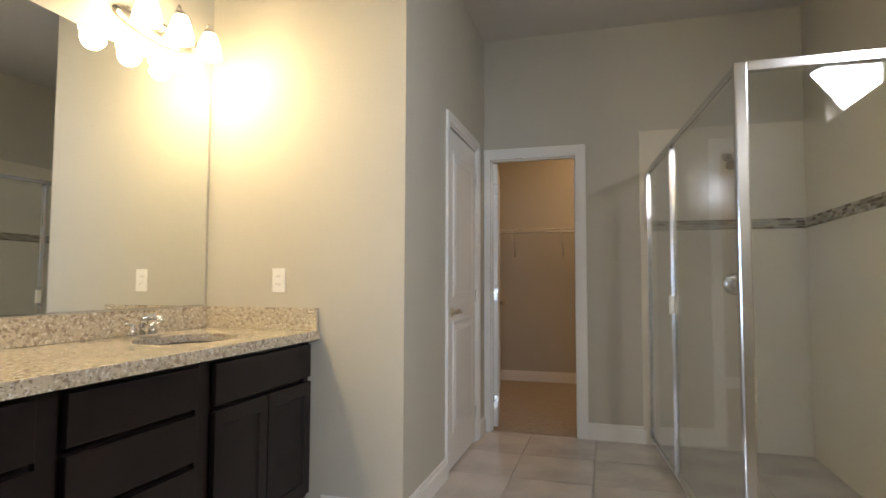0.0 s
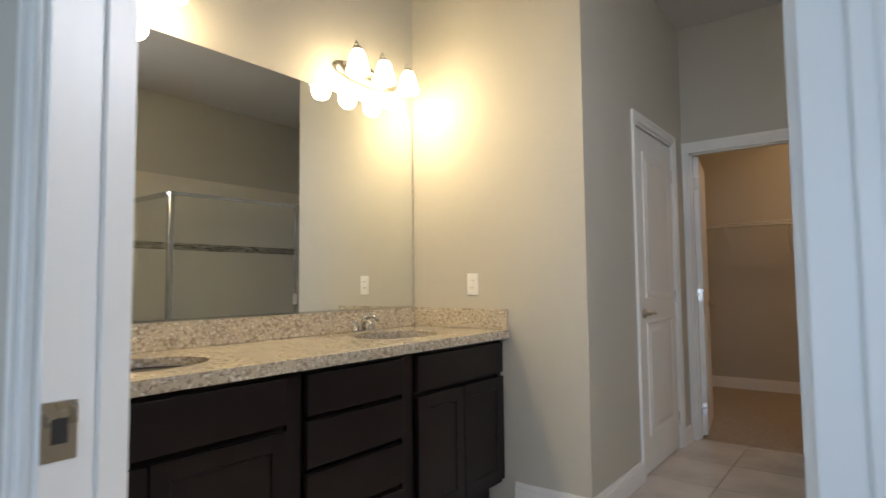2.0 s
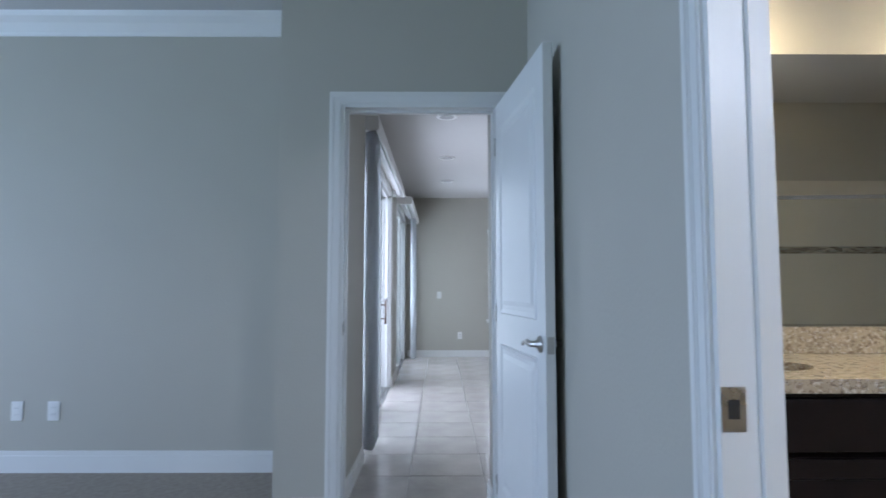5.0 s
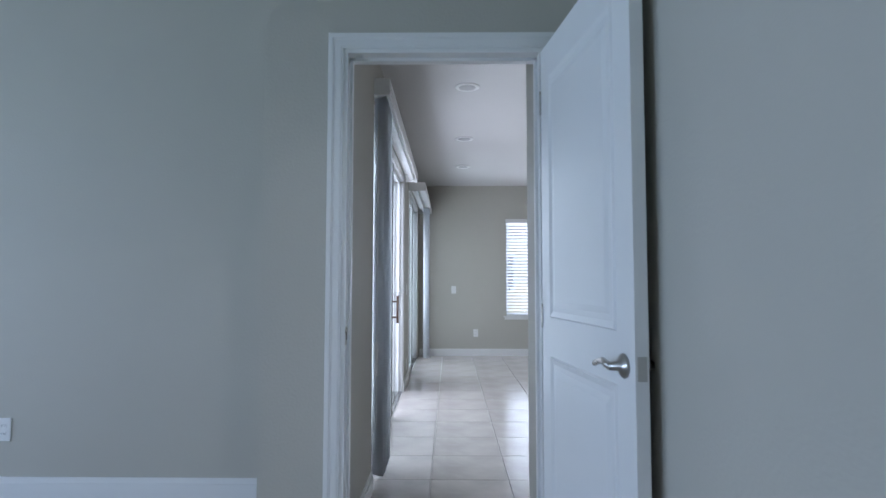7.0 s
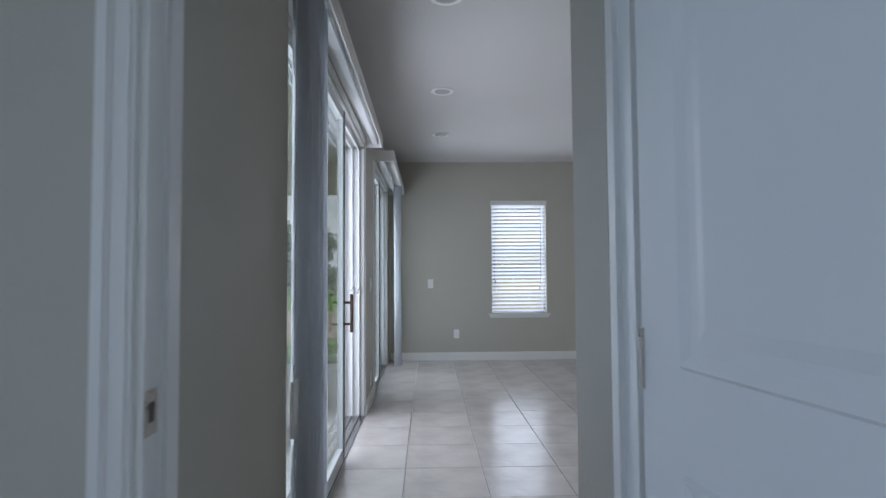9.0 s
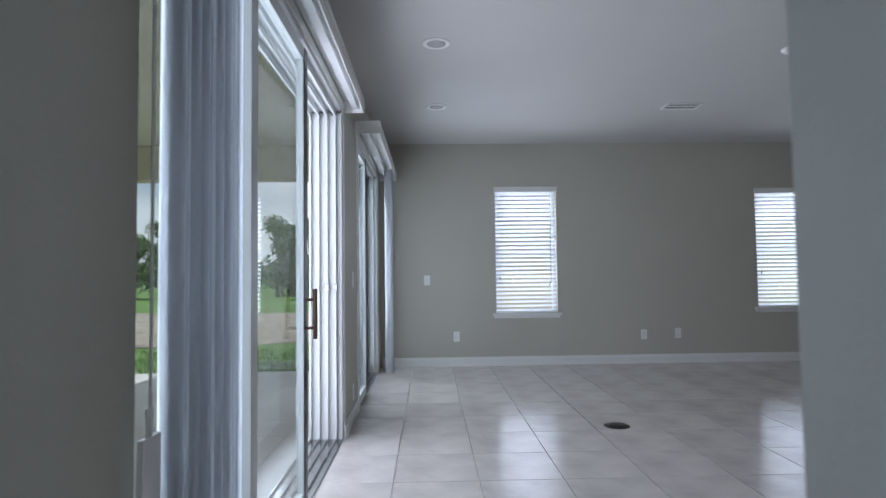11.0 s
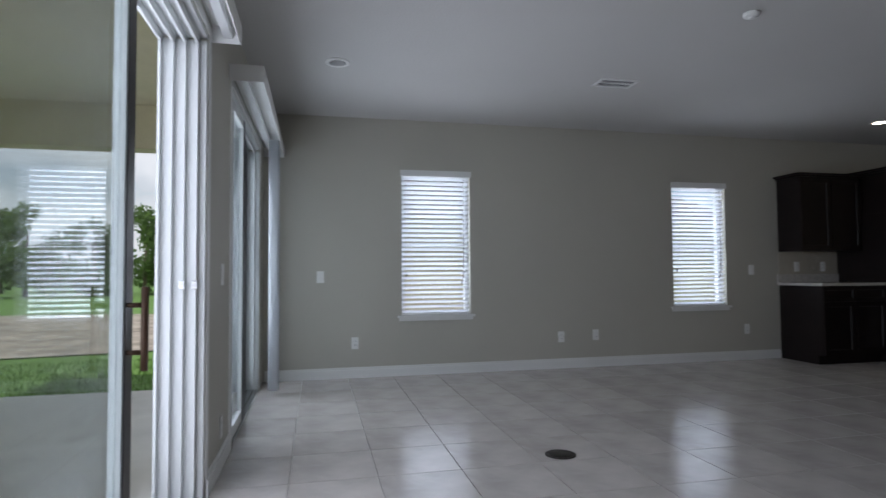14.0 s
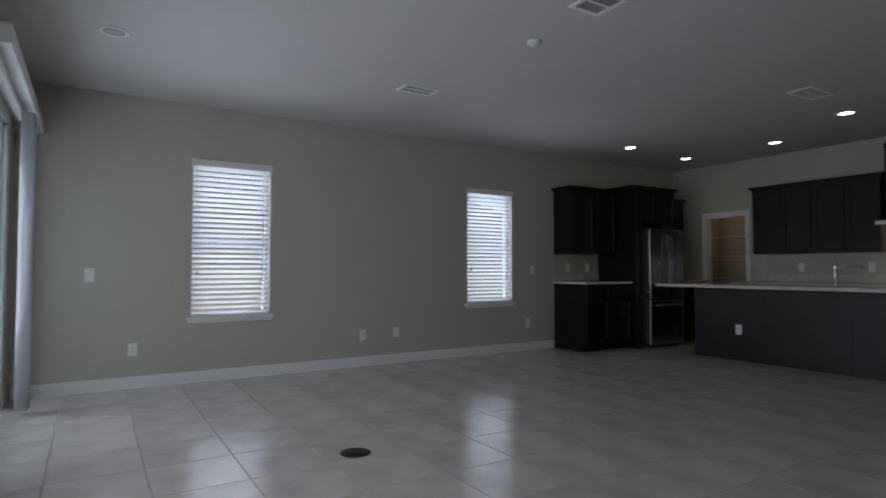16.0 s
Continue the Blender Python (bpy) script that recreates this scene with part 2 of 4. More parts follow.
# ---- plan ----
CB, CL = 2.95, 2.64          # ceiling heights: bath, great room
T = .12
MX, RY, TX, KY = -1.06, 3.885, 0.0, 5.65   # mirror wall, vanity return, toilet room wall, closet wall
BY0, BY1 = 1.60, 1.695        # wall between bedroom and bath
BXL, BXR = .285, 1.081         # bath doorway
SWX = 2.15                   # shower side wall
GW, GP = (1.15, 5.65), (1.35, 3.66)   # shower glass: at the wall, at the corner post
CLY = 7.9                    # closet back wall
LXB, LXL = -1.58, -1.70      # wall between bedroom and great room
LY0, LY1 = .669, 1.446         # its doorway
HX = -1.93                   # where the passage opens into the great room
SY = .60                     # wall of the sliding doors
FX = -8.28                   # far wall
S1A, S1B, S2A, S2B = -2.625, -5.36, -6.12, -7.92   # openings of the sliding doors
SH = 2.21                    # their height
NY = 9.15                    # kitchen end wall
BWX = -2.38                  # bedroom west wall


def wall_x(name, x0, x1, y0, y1, z1, holes=(), label=""):
    """A wall that runs along y, from x0 to x1 thick; holes: (ya, yb, za, zb)."""
    bm, y = bmesh.new(), y0
    for ya, yb, za, zb in sorted(holes):
        box(bm, x0, y, 0, x1, ya, z1)
        if za > 0:
            box(bm, x0, ya, 0, x1, yb, za)
        if zb < z1:
            box(bm, x0, ya, zb, x1, yb, z1)
        y = yb
    box(bm, x0, y, 0, x1, y1, z1)
    return struct(name, bm, WALL, label or "greige painted drywall wall", "wall")


def wall_y(name, y0, y1, x0, x1, z1, holes=(), label="", material=None):
    bm, x = bmesh.new(), x0
    for xa, xb, za, zb in sorted(holes):
        box(bm, x, y0, 0, xa, y1, z1)
        if za > 0:
            box(bm, xa, y0, 0, xb, y1, za)
        if zb < z1:
            box(bm, xa, y0, zb, xb, y1, z1)
        x = xb
    box(bm, x, y0, 0, x1, y1, z1)
    return struct(name, bm, material or WALL, label or "greige painted drywall wall", "wall")


DH = 2.045
CLX0, CLX1 = .03, .69      # closet doorway
TDY0, TDY1 = 4.63, 5.38      # toilet room door
# bathroom shell
wall_y("wall_bath_south", BY0, BY1, LXB, 3.6, CB + .2, [(BXL, BXR, 0, DH)])
wall_x("wall_mirror", MX - T, MX, BY1, RY + T, CB)
wall_y("wall_vanity_return", RY, RY + T, MX, TX, CB)
wall_x("wall_toilet_room", TX - T, TX, RY + T, KY, CB, [(TDY0, TDY1, 0, DH)])
wall_y("wall_closet", KY, KY + T, TX - T, SWX + T, CB, [(CLX0, CLX1, 0, DH)])
wall_x("wall_bath_east", SWX, SWX + T, BY1, KY, CB, [(2.04, 2.77, 2.05, 2.38)])
wall_x("wall_closet_west", -.80, -.68, KY + T, CLY + T, CB)
wall_y("wall_closet_north", CLY, CLY + T, -.68, SWX, CB)
wall_x("wall_closet_east", SWX, SWX + T, KY + T, CLY, CB)
wall_y("wall_toilet_back", KY, KY + T, -1.2, TX - T, CB)
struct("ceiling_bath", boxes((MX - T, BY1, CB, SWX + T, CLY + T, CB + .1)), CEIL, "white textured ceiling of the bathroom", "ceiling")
# bedroom
BH = 2.88
wall_x("wall_bedroom_door", LXL, LXB, .45, BY0, BH, [(LY0, LY1, 0, DH)])
wall_y("wall_bedroom_nook", .36, .45, BWX, LXB, BH)
wall_x("wall_bedroom_west", BWX - T, BWX, -4.2, .45, BH)
wall_y("wall_bedroom_south", -4.32, -4.2, BWX - T, 3.6, BH, [(-2.0, -.3, .45, 2.1), (1.3, 3.0, .45, 2.1)])
wall_x("wall_bedroom_east", 3.6, 3.72, -4.32, BY1, BH, [(-2.6, -.4, .7, 2.2)])
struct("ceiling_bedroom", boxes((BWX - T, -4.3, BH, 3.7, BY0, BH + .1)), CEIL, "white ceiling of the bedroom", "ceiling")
# great room
wall_y("wall_sliders", SY - .22, SY, FX, S1A + .06, CL, [(S1B, S1A, 0, SH), (S2B, S2A, 0, SH)])
wall_y("wall_passage_south", SY - .22, .655, S1A + .06, LXL, CL)
wall_y("wall_passage_north", 1.428, 1.56, HX, LXL, CL)
wall_x("wall_great_room_east", HX, HX + .12, 1.53, NY, CL)
W1, W2 = (1.965, 2.70, .60, 2.085), (5.115, 5.82, .63, 2.045)
wall_x("wall_far", FX - .2, FX, SY - .2, NY + 1.4, CL, [W1, W2])
PX0, PX1, PH = -7.72, -7.09, 1.86
wall_y("wall_kitchen_end", NY, NY + T, FX, HX + .12, CL, [(PX0, PX1, 0, PH)])
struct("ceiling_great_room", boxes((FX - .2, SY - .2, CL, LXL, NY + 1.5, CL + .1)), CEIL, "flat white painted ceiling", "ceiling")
wall_y("wall_pantry_back", NY + 1.2, NY + 1.32, FX, -6.4, CL)
wall_x("wall_pantry_side", -6.52, -6.4, NY + T, NY + 1.2, CL)
struct("floor_threshold", boxes((FX - .2, SY - .22, -.12, S1A + .06, SY, -.002)), VINYL, "pale slider track base along the wall", "threshold")
struct("floor_closet", boxes((-.8, KY + .02, -.12, SWX + T, CLY + T, .002)), CARPET, "beige carpet in the walk-in closet", "floor")
struct("floor_bedroom", boxes((LXL + .04, -4.3, -.12, 3.7, BY0 + .04, .0)), CARPET, "beige carpet in the bedroom", "floor")
struct("floor_bedroom_bay", boxes((BWX - T, -4.3, -.12, LXL + .04, .45, .0)), CARPET, "beige carpet in the bedroom", "floor")
struct("floor_pantry", boxes((FX - .2, NY + .02, -.005, -6.4, NY + 1.3, .0)), TILE, "grey tile floor of the pantry", "floor")


# ---- trim ----
def strip(name, rows, label, category="baseboard", material=None):
    return struct(name, boxes(*rows), material or TRIM, label, category)


def base_rows(x0, y0, x1, y1, nx, ny, h=.115, t=.014):
    """A baseboard with a thinner upper lip along a wall face; nx, ny: the way into the room."""
    if ny:
        a, b = sorted((y0, y0 + ny * t))
        c, d = sorted((y0, y0 + ny * t * .55))
        return [(x0, a, .0, x1, b, h * .78), (x0, c, h * .78, x1, d, h)]
    a, b = sorted((x0, x0 + nx * t))
    c, d = sorted((x0, x0 + nx * t * .55))
    return [(a, y0, .0, b, y1, h * .78), (c, y0, h * .78, d, y1, h)]


CW = .058     # casing width
strip("baseboard", base_rows(CLX1 + CW, KY, GW[0] - .02, KY, 0, -1), "white painted baseboard")
strip("baseboard", base_rows(MX + .66, RY, TX, RY, 0, -1), "white painted baseboard")
strip("baseboard", base_rows(TX, RY + .0, TX, TDY0 - CW, 1, 0), "white painted baseboard")
strip("baseboard", base_rows(TX, TDY1 + CW, TX, KY, 1, 0), "white painted baseboard")
strip("baseboard", base_rows(-.68, CLY, SWX, CLY, 0, -1), "white painted baseboard")
strip("baseboard", base_rows(-.68, KY + T, -.68, CLY - .014, 1, 0), "white painted baseboard")
strip("baseboard", base_rows(BWX, -4.2, BWX, .36, 1, 0, .13), "white painted baseboard")
strip("baseboard", base_rows(LXB, BY0, BXL - CW, BY0, 0, -1, .13), "white painted baseboard")
strip("baseboard", base_rows(LXB, .45, LXB, LY0 - CW, 1, 0, .13), "white painted baseboard")
strip("baseboard", base_rows(FX, SY + .02, FX, 6.54, 1, 0, .105), "white painted baseboard")
strip("baseboard", base_rows(S2A, SY, S1B, SY, 0, 1, .105), "white painted baseboard")
strip("baseboard", base_rows(S1A + .06, .655, LXL - .0, .655, 0, 1, .105), "white painted baseboard")
strip("baseboard", base_rows(HX, 1.428, LXL, 1.428, 0, -1, .105), "white painted baseboard")
strip("baseboard", base_rows(HX, 1.53, HX, NY, -1, 0, .105), "white painted baseboard")


def crown(name, x, y0, y1):
    bm = bmesh.new()
    prof = [(0, -.13), (.012, -.13), (.018, -.11), (.05, -.06), (.085, -.03), (.095, -.012), (.10, 0), (0, 0)]
    a = [bm.verts.new((x + p, y0, BH + q)) for p, q in prof]
    b = [bm.verts.new((x + p, y1, BH + q)) for p, q in prof]
    for i in range(len(prof)):
        k = (i + 1) % len(prof)
        bm.faces.new((a[i], a[k], b[k], b[i]))
    bm.faces.new(a[::-1]), bm.faces.new(b)
    return struct(name, bm, TRIM, "white crown moulding along the bedroom wall", "crown moulding")


crown("trim_crown", BWX, -4.2, .36)


def casing_y(name, x0, x1, y, d, h=DH, t=.014, x_only=()):
    """A door casing on a wall face at y that looks along d, in two steps of relief."""
    rows = []
    for a, b, e in ((0, .008, .008), (.008, .034, .0105), (.034, .040, .0125), (.040, CW, .015)):
        f, g = sorted((y, y + d * e))
        rows += [(x0 - b, f, 0, x0 - a, g, h + a), (x1 + a, f, 0, x1 + b, g, h + a), (x0 - b, f, h + a, x1 + b, g, h + b)]
    return strip(name, rows, "white painted door casing", "door casing")


def casing_x(name, y0, y1, x, d, h=DH, t=.014):
    rows = []
    for a, b, e in ((0, .008, .008), (.008, .034, .0105), (.034, .040, .0125), (.040, CW, .015)):
        f, g = sorted((x, x + d * e))
        rows += [(f, y0 - b, 0, g, y0 - a, h + a), (f, y1 + a, 0, g, y1 + b, h + a), (f, y0 - b, h + a, g, y1 + b, h + b)]
    return strip(name, rows, "white painted door casing", "door casing")


def jamb_y(name, x0, x1, y0, y1, stop, h=DH, t=.016):
    """Lining of a doorway through a wall that runs along x, with its stop."""
    a, b = y0 - .001, y1 + .001
    return strip(name, [(x0, a, 0, x0 + t, b, h - t), (x1 - t, a, 0, x1, b, h - t), (x0, a, h - t, x1, b, h),
                        (x0 + t, stop, 0, x0 + t + .01, stop + .035, h - t), (x1 - t - .01, stop, 0, x1 - t, stop + .035, h - t), (x0 + t, stop, h - t - .01, x1 - t, stop + .035, h - t)],
                 "white painted door jamb", "door jamb")


def jamb_x(name, y0, y1, x0, x1, stop, h=DH, t=.016):
    a, b = x0 - .001, x1 + .001
    return strip(name, [(a, y0, 0, b, y0 + t, h - t), (a, y1 - t, 0, b, y1, h - t), (a, y0, h - t, b, y1, h),
                        (stop, y0 + t, 0, stop + .035, y0 + t + .01, h - t), (stop, y1 - t - .01, 0, stop + .035, y1 - t, h - t), (stop, y0 + t, h - t - .01, stop + .035, y1 - t, h - t)],
                 "white painted door jamb", "door jamb")


casing_y("trim_closet_door", CLX0, CLX1, KY, -1)
jamb_y("trim_closet_jamb", CLX0, CLX1, KY, KY + T, KY + .03)
casing_x("trim_toilet_door", TDY0, TDY1, TX, 1)
jamb_x("trim_toilet_jamb", TDY0, TDY1, TX - T, TX, TX - .09)
casing_y("trim_bath_door", BXL, BXR, BY0, -1)
casing_y("trim_bath_door_inner", BXL, BXR, BY1, 1)
jamb_y("trim_bath_jamb", BXL, BXR, BY0, BY1, BY0 + .06)
casing_x("trim_bedroom_door", LY0, LY1, LXB, 1)
jamb_x("trim_bedroom_jamb", LY0, LY1, LXL, LXB, LXB - .09)
casing_y("trim_pantry_door", PX0, PX1, NY, -1, PH)
jamb_y("trim_pantry_jamb", PX0, PX1, NY, NY + T, NY + .05, PH)


# ---- doors ----
def door_leaf(name, w, h, m, label, handle_side=1, latch=True, knobs=(1, -1)):
    """A two-panel moulded door, its hinge edge at the origin, along +x; lever handles and hinges are parts."""
    d = tagged(part(name, boxes((0, -.0175, .012, w, .0175, h)), DOORW), label, "door")
    d.matrix_world = m
    st = .115
    for side in (1, -1):
        for z0, z1 in ((.22, .86), (1.02, h - .14)):
            bm = bmesh.new()
            y = side * .0176
            def ring(i, off):
                return [bm.verts.new(p) for p in ((st + i, y + side * off, z0 + i), (w - st - i, y + side * off, z0 + i), (w - st - i, y + side * off, z1 - i), (st + i, y + side * off, z1 - i))]
            rr = [ring(-.012, -.001), ring(-.006, .006), ring(.012, .0006), ring(.03, .001), ring(.05, .006)]
            for a, b in zip(rr, rr[1:]):
                for k in range(4):
                    bm.faces.new((a[k], a[(k + 1) % 4], b[(k + 1) % 4], b[k]))
            bm.faces.new(rr[-1])
            part("moulded_panel", bm, DOORW, d)
    hx = w - .06
    for side in knobs:
        hd = part("door_handle", lathe([(.030, 0), (.032, side * .004), (.026, side * .010), (.012, side * .016), (.010, side * .045)], 20, "y", (hx, side * .0175, .925)), NICKEL, d, "satin nickel lever handle")
        yy = side * .054
        part("lever", tube([(hx, side * .05, .925), (hx, yy, .925), (hx - .02, yy + side * .004, .928), (hx - .05, yy, .934), (hx - .08, yy, .926), (hx - .105, yy, .918), (hx - .115, yy - side * .004, .920)],
                           [.009, .0105, .010, .008, .0075, .008, .006]), NICKEL, hd)
    if latch:
        part("latch_plate", boxes((w - .0005, -.012, .895, w + .0015, .012, .955)), NICKEL, d, "satin nickel latch plate")
    for z in (.20, h / 2, h - .2):
        part("hinge", boxes((-.004, handle_side * -.0175, z - .045, .006, handle_side * .0225, z + .045)), NICKEL, d, "satin nickel hinge")
    return d


door_leaf("door", .635, 2.02, pose(CLX0 + .034, KY + T - .01, .0, 0, 0, 99), "white two-panel closet door, open inward", 1)
door_leaf("door", .715, 2.02, pose(TX - .022, TDY1 - .018, .0, 0, 0, -90), "white two-panel toilet room door, closed", 1, False, (1,))
door_leaf("door", .73, 2.02, pose(BXR + .045, BY0 - .042, .0, 0, 0, -2.5), "white two-panel bathroom door, folded open to the bedroom wall", -1)
door_leaf("door", .765, 2.02, pose(LXB + .016, LY1 + .004, .0, 0, 0, 7.4), "white two-panel bedroom door, standing wide open", -1)


def strike(name, m, label="satin nickel strike plate on the door jamb"):
    s = thing(name, m, label, "strike plate")
    part("plate", boxes((-.019, 0, -.035, .019, .0018, .035)), NICKEL, s)
    part("bolt_hole", boxes((-.009, .0018, -.015, .009, .0026, .015)), DARKP, s)
    return s


strike("strike_plate", pose(BXL + .0165, BY0 + .019, .937, 0, 0, -90))
strike("strike_plate", pose(LXB - .019, LY0 + .0165, .93, 0, 0, 0))


# ---- wall plates ----
def wall_plate(m, kind="outlet", w=.072, h=.117):
    names = {"outlet": ("wall_outlet", "white duplex wall outlet", "outlet"), "switch": ("light_switch", "white rocker light switch plate", "switch"), "gang": ("light_switch", "white three-gang switch plate", "switch")}
    p = thing(names[kind][0], m, names[kind][1], names[kind][2], "wall plates")
    if kind == "gang":
        w = .165
    part("cover", boxes((-w / 2, 0, -h / 2, w / 2, .006, h / 2), bevel=.0025), PLASTIC, p)
    if kind == "outlet":
        for z in (-.02, .02):
            r = part("receptacle", boxes((-.0165, .006, z - .0135, .0165, .0085, z + .0135), bevel=.001), PLASTIC, p)
            part("slot", boxes((-.008, .0085, z - .005, -.006, .0088, z + .006), (.006, .0085, z - .005, .008, .0088, z + .006)), DARKP, r)
    else:
        for x in ([0] if kind == "switch" else [-.046, 0, .046]):
            part("rocker", boxes((x - .016, .006, -.033, x + .016, .0095, .033), bevel=.001), PLASTIC, p)
    return p


def on_x(y, z, x, d, kind="outlet"):
    return wall_plate(pose(x, y, z, 0, 0, -90 if d > 0 else 90), kind)


def on_y(x, z, y, d, kind="outlet"):
    return wall_plate(pose(x, y, z, 0, 0, 0 if d > 0 else 180), kind)


on_y(-.645, 1.105, RY, -1)
on_x(1.49, .346, FX, 1), on_x(1.149, 1.013, FX, 1, "switch"), on_x(5.912 + .25, 1.056, FX, 1, "switch")
on_x(3.72, .34, FX, 1), on_x(4.13, .35, FX, 1), on_x(6.08, .36, FX, 1)
on_y(-5.80, .22, SY, 1), on_y(-5.80, 1.05, SY, 1, "switch")
on_x(-1.45, .37, BWX, 1), on_x(-1.225, .37, BWX, 1)


# ---- bathroom ----
def sunk_panel(bm, way, frame, depth=.007):
    """Sinks the field of a front inside its frame, with a small slope at the edge."""
    way = Vector(way)
    bm.normal_update()
    f = max(bm.faces, key=lambda k: k.normal.dot(way))
    bmesh.ops.inset_region(bm, faces=[f], thickness=frame, use_even_offset=True)
    bmesh.ops.inset_region(bm, faces=[f], thickness=.004, depth=-depth, use_even_offset=True)
    return bm


def panel_front(name, x, y0, y1, z0, z1, parent, frame=.0):
    """A cabinet front on the face x that looks to +x, with a recessed field where a frame is given."""
    bm = bmesh.new()
    if frame:
        sunk_panel(box(bm, x, y0, z0, x + .021, y1, z1), (1, 0, 0), frame)
    else:
        box(bm, x, y0, z0, x + .020, y1, z1, bevel=.003)
    return part(name, bm, ESPRESSO, parent)


VY0 = BY1
van = thing("vanity_cabinet", pose(MX, 0, 0), "espresso-stained double vanity cabinet with flat fronts, below a granite top", "vanity cabinet")
D = .585
part("body", boxes((.004, VY0 + .004, .10, D - .022, RY - .004, .838)), ESPRESSO, van)
part("toe_kick", boxes((.004, VY0 + .004, 0, D - .085, RY - .004, .10)), ESPRESSO, van)
# face frame: rails and stiles
part("face_frame", boxes((D - .022, VY0 + .004, .10, D - .004, RY - .004, .135), (D - .022, VY0 + .004, .80, D - .004, RY - .004, .838),
                         (D - .022, VY0 + .004, .135, D - .004, VY0 + .06, .80), (D - .022, 2.545, .135, D - .004, 2.60, .80),
                         (D - .022, 3.115, .135, D - .004, 3.185, .80), (D - .022, RY - .04, .135, D - .004, RY - .004, .80)), ESPRESSO, van)
F = D - .004
panel_front("false_front", F, VY0 + .05, 2.53, .655, .805, van)
panel_front("door", F, VY0 + .05, 2.087, .125, .635, van, .055)
panel_front("door", F, 2.095, 2.53, .125, .635, van, .055)
for z0, z1 in ((.665, .805), (.49, .645), (.315, .47), (.125, .295)):
    panel_front("drawer_front", F, 2.615, 3.105, z0, z1, van)
panel_front("false_front", F, 3.195, RY - .012, .655, .805, van)
panel_front("door", F, 3.195, 3.524, .125, .635, van, .055)
panel_front("door", F, 3.531, RY - .012, .125, .635, van, .055)

vtop = thing("granite_countertop", pose(MX, 0, .84), "speckled beige granite vanity top with low backsplash", "countertop")
SINKS = (2.17, 3.36)


def basin_slab():
    """The slab with two oval openings."""
    bm = bmesh.new()
    x0, x1, y0, y1, z0, z1, n = .003, .632, VY0 + .003, RY - .003, .0, .03, 32
    cuts = [y0, (SINKS[0] + SINKS[1]) / 2, y1]
    for s, ya, yb in zip(SINKS, cuts, cuts[1:]):
        inner, outer = [], []
        for i in range(n):
            a = 2 * math.pi * i / n
            c, d = math.cos(a), math.sin(a)
            cx = .335
            inner.append((cx + .165 * c, s + .225 * d))
            k = min((x1 - cx) / c if c > 1e-6 else (x0 - cx) / c if c < -1e-6 else 9, (yb - s) / d if d > 1e-6 else (ya - s) / d if d < -1e-6 else 9)
            outer.append((cx + k * c, s + k * d))
        lay = [[bm.verts.new((px, py, z)) for px, py in ring] for z in (z0, z1) for ring in (inner, outer)]
        i0, o0, i1, o1 = lay
        for i in range(n):
            k = (i + 1) % n
            bm.faces.new((i1[i], o1[i], o1[k], i1[k])), bm.faces.new((i0[i], i0[k], o0[k], o0[i]))
            bm.faces.new((i0[i], i1[i], i1[k], i0[k]))
        for px in (x0, x1):
            for py in (ya, yb):
                near = sorted(range(n), key=lambda i: (outer[i][0] - px) ** 2 + (outer[i][1] - py) ** 2)[:2]
                for ring, z in ((o0, z0), (o1, z1)):
                    v = bm.verts.new((px, py, z))
                    bm.faces.new((ring[near[0]], ring[near[1]], v))
        for i in range(n):
            k = (i + 1) % n
            bm.faces.new((o0[i], o0[k], o1[k], o1[i]))
    return bm


part("slab", basin_slab(), GRANITE, vtop)
part("front_edge", boxes((.6325, VY0 + .003, -.012, .640, RY - .003, .0305), bevel=.003), GRANITE, vtop)
part("backsplash", boxes((.003, VY0 + .003, .031, .023, RY - .003, .135), (.0235, RY - .023, .031, .632, RY - .003, .135), bevel=.002), GRANITE, vtop)


def sink(y):
    s = thing("sink", pose(MX + .335, y, .84), "white oval undermount sink in the granite top", "sink", "vanity sinks")
    bm = bmesh.new()
    rings, n = [], 32
    for r, z in ((1.0, .0), (.985, -.02), (.93, -.07), (.78, -.115), (.45, -.138), (.10, -.145)):
        rings.append([bm.verts.new((.175 * r * math.cos(2 * math.pi * i / n), .235 * r * math.sin(2 * math.pi * i / n), z)) for i in range(n)])
    for a, b in zip(rings, rings[1:]):
        for i in range(n):
            bm.faces.new((a[i], a[(i + 1) % n], b[(i + 1) % n], b[i])).smooth = True
    bm.faces.new(rings[-1])
    part("basin", bm, PORC, s)
    part("drain", lathe([(.024, -.144), (.022, -.141), (.006, -.140)], 20), CHROME, s, "chrome drain ring")
    return s


def vanity_faucet(y):
    f = thing("faucet", pose(MX + .115, y, .8705), "chrome two-handle centerset faucet behind the sink", "faucet", "vanity faucets")
    part("base_plate", boxes((-.024, -.078, 0, .024, .078, .012), bevel=.005), CHROME, f)
    part("spout", tube([(0, 0, .01), (0, 0, .05), (.015, 0, .075), (.05, 0, .085), (.09, 0, .075), (.10, 0, .062)], [.016, .015, .014, .012, .011, .010], 14), CHROME, f)
    for s in (-1, 1):
        h = part("handle", lathe([(.019, .010), (.017, .03), (.011, .038), (.010, .052), (.004, .056)], 16, "z", (0, s * .052, 0)), CHROME, f)
        part("lever", tube([(0, s * .052, .05), (.006, s * .075, .058), (.01, s * .10, .062)], [.006, .005, .0045], 8), CHROME, h)
    return f


for y in SINKS:
    sink(y), vanity_faucet(y)

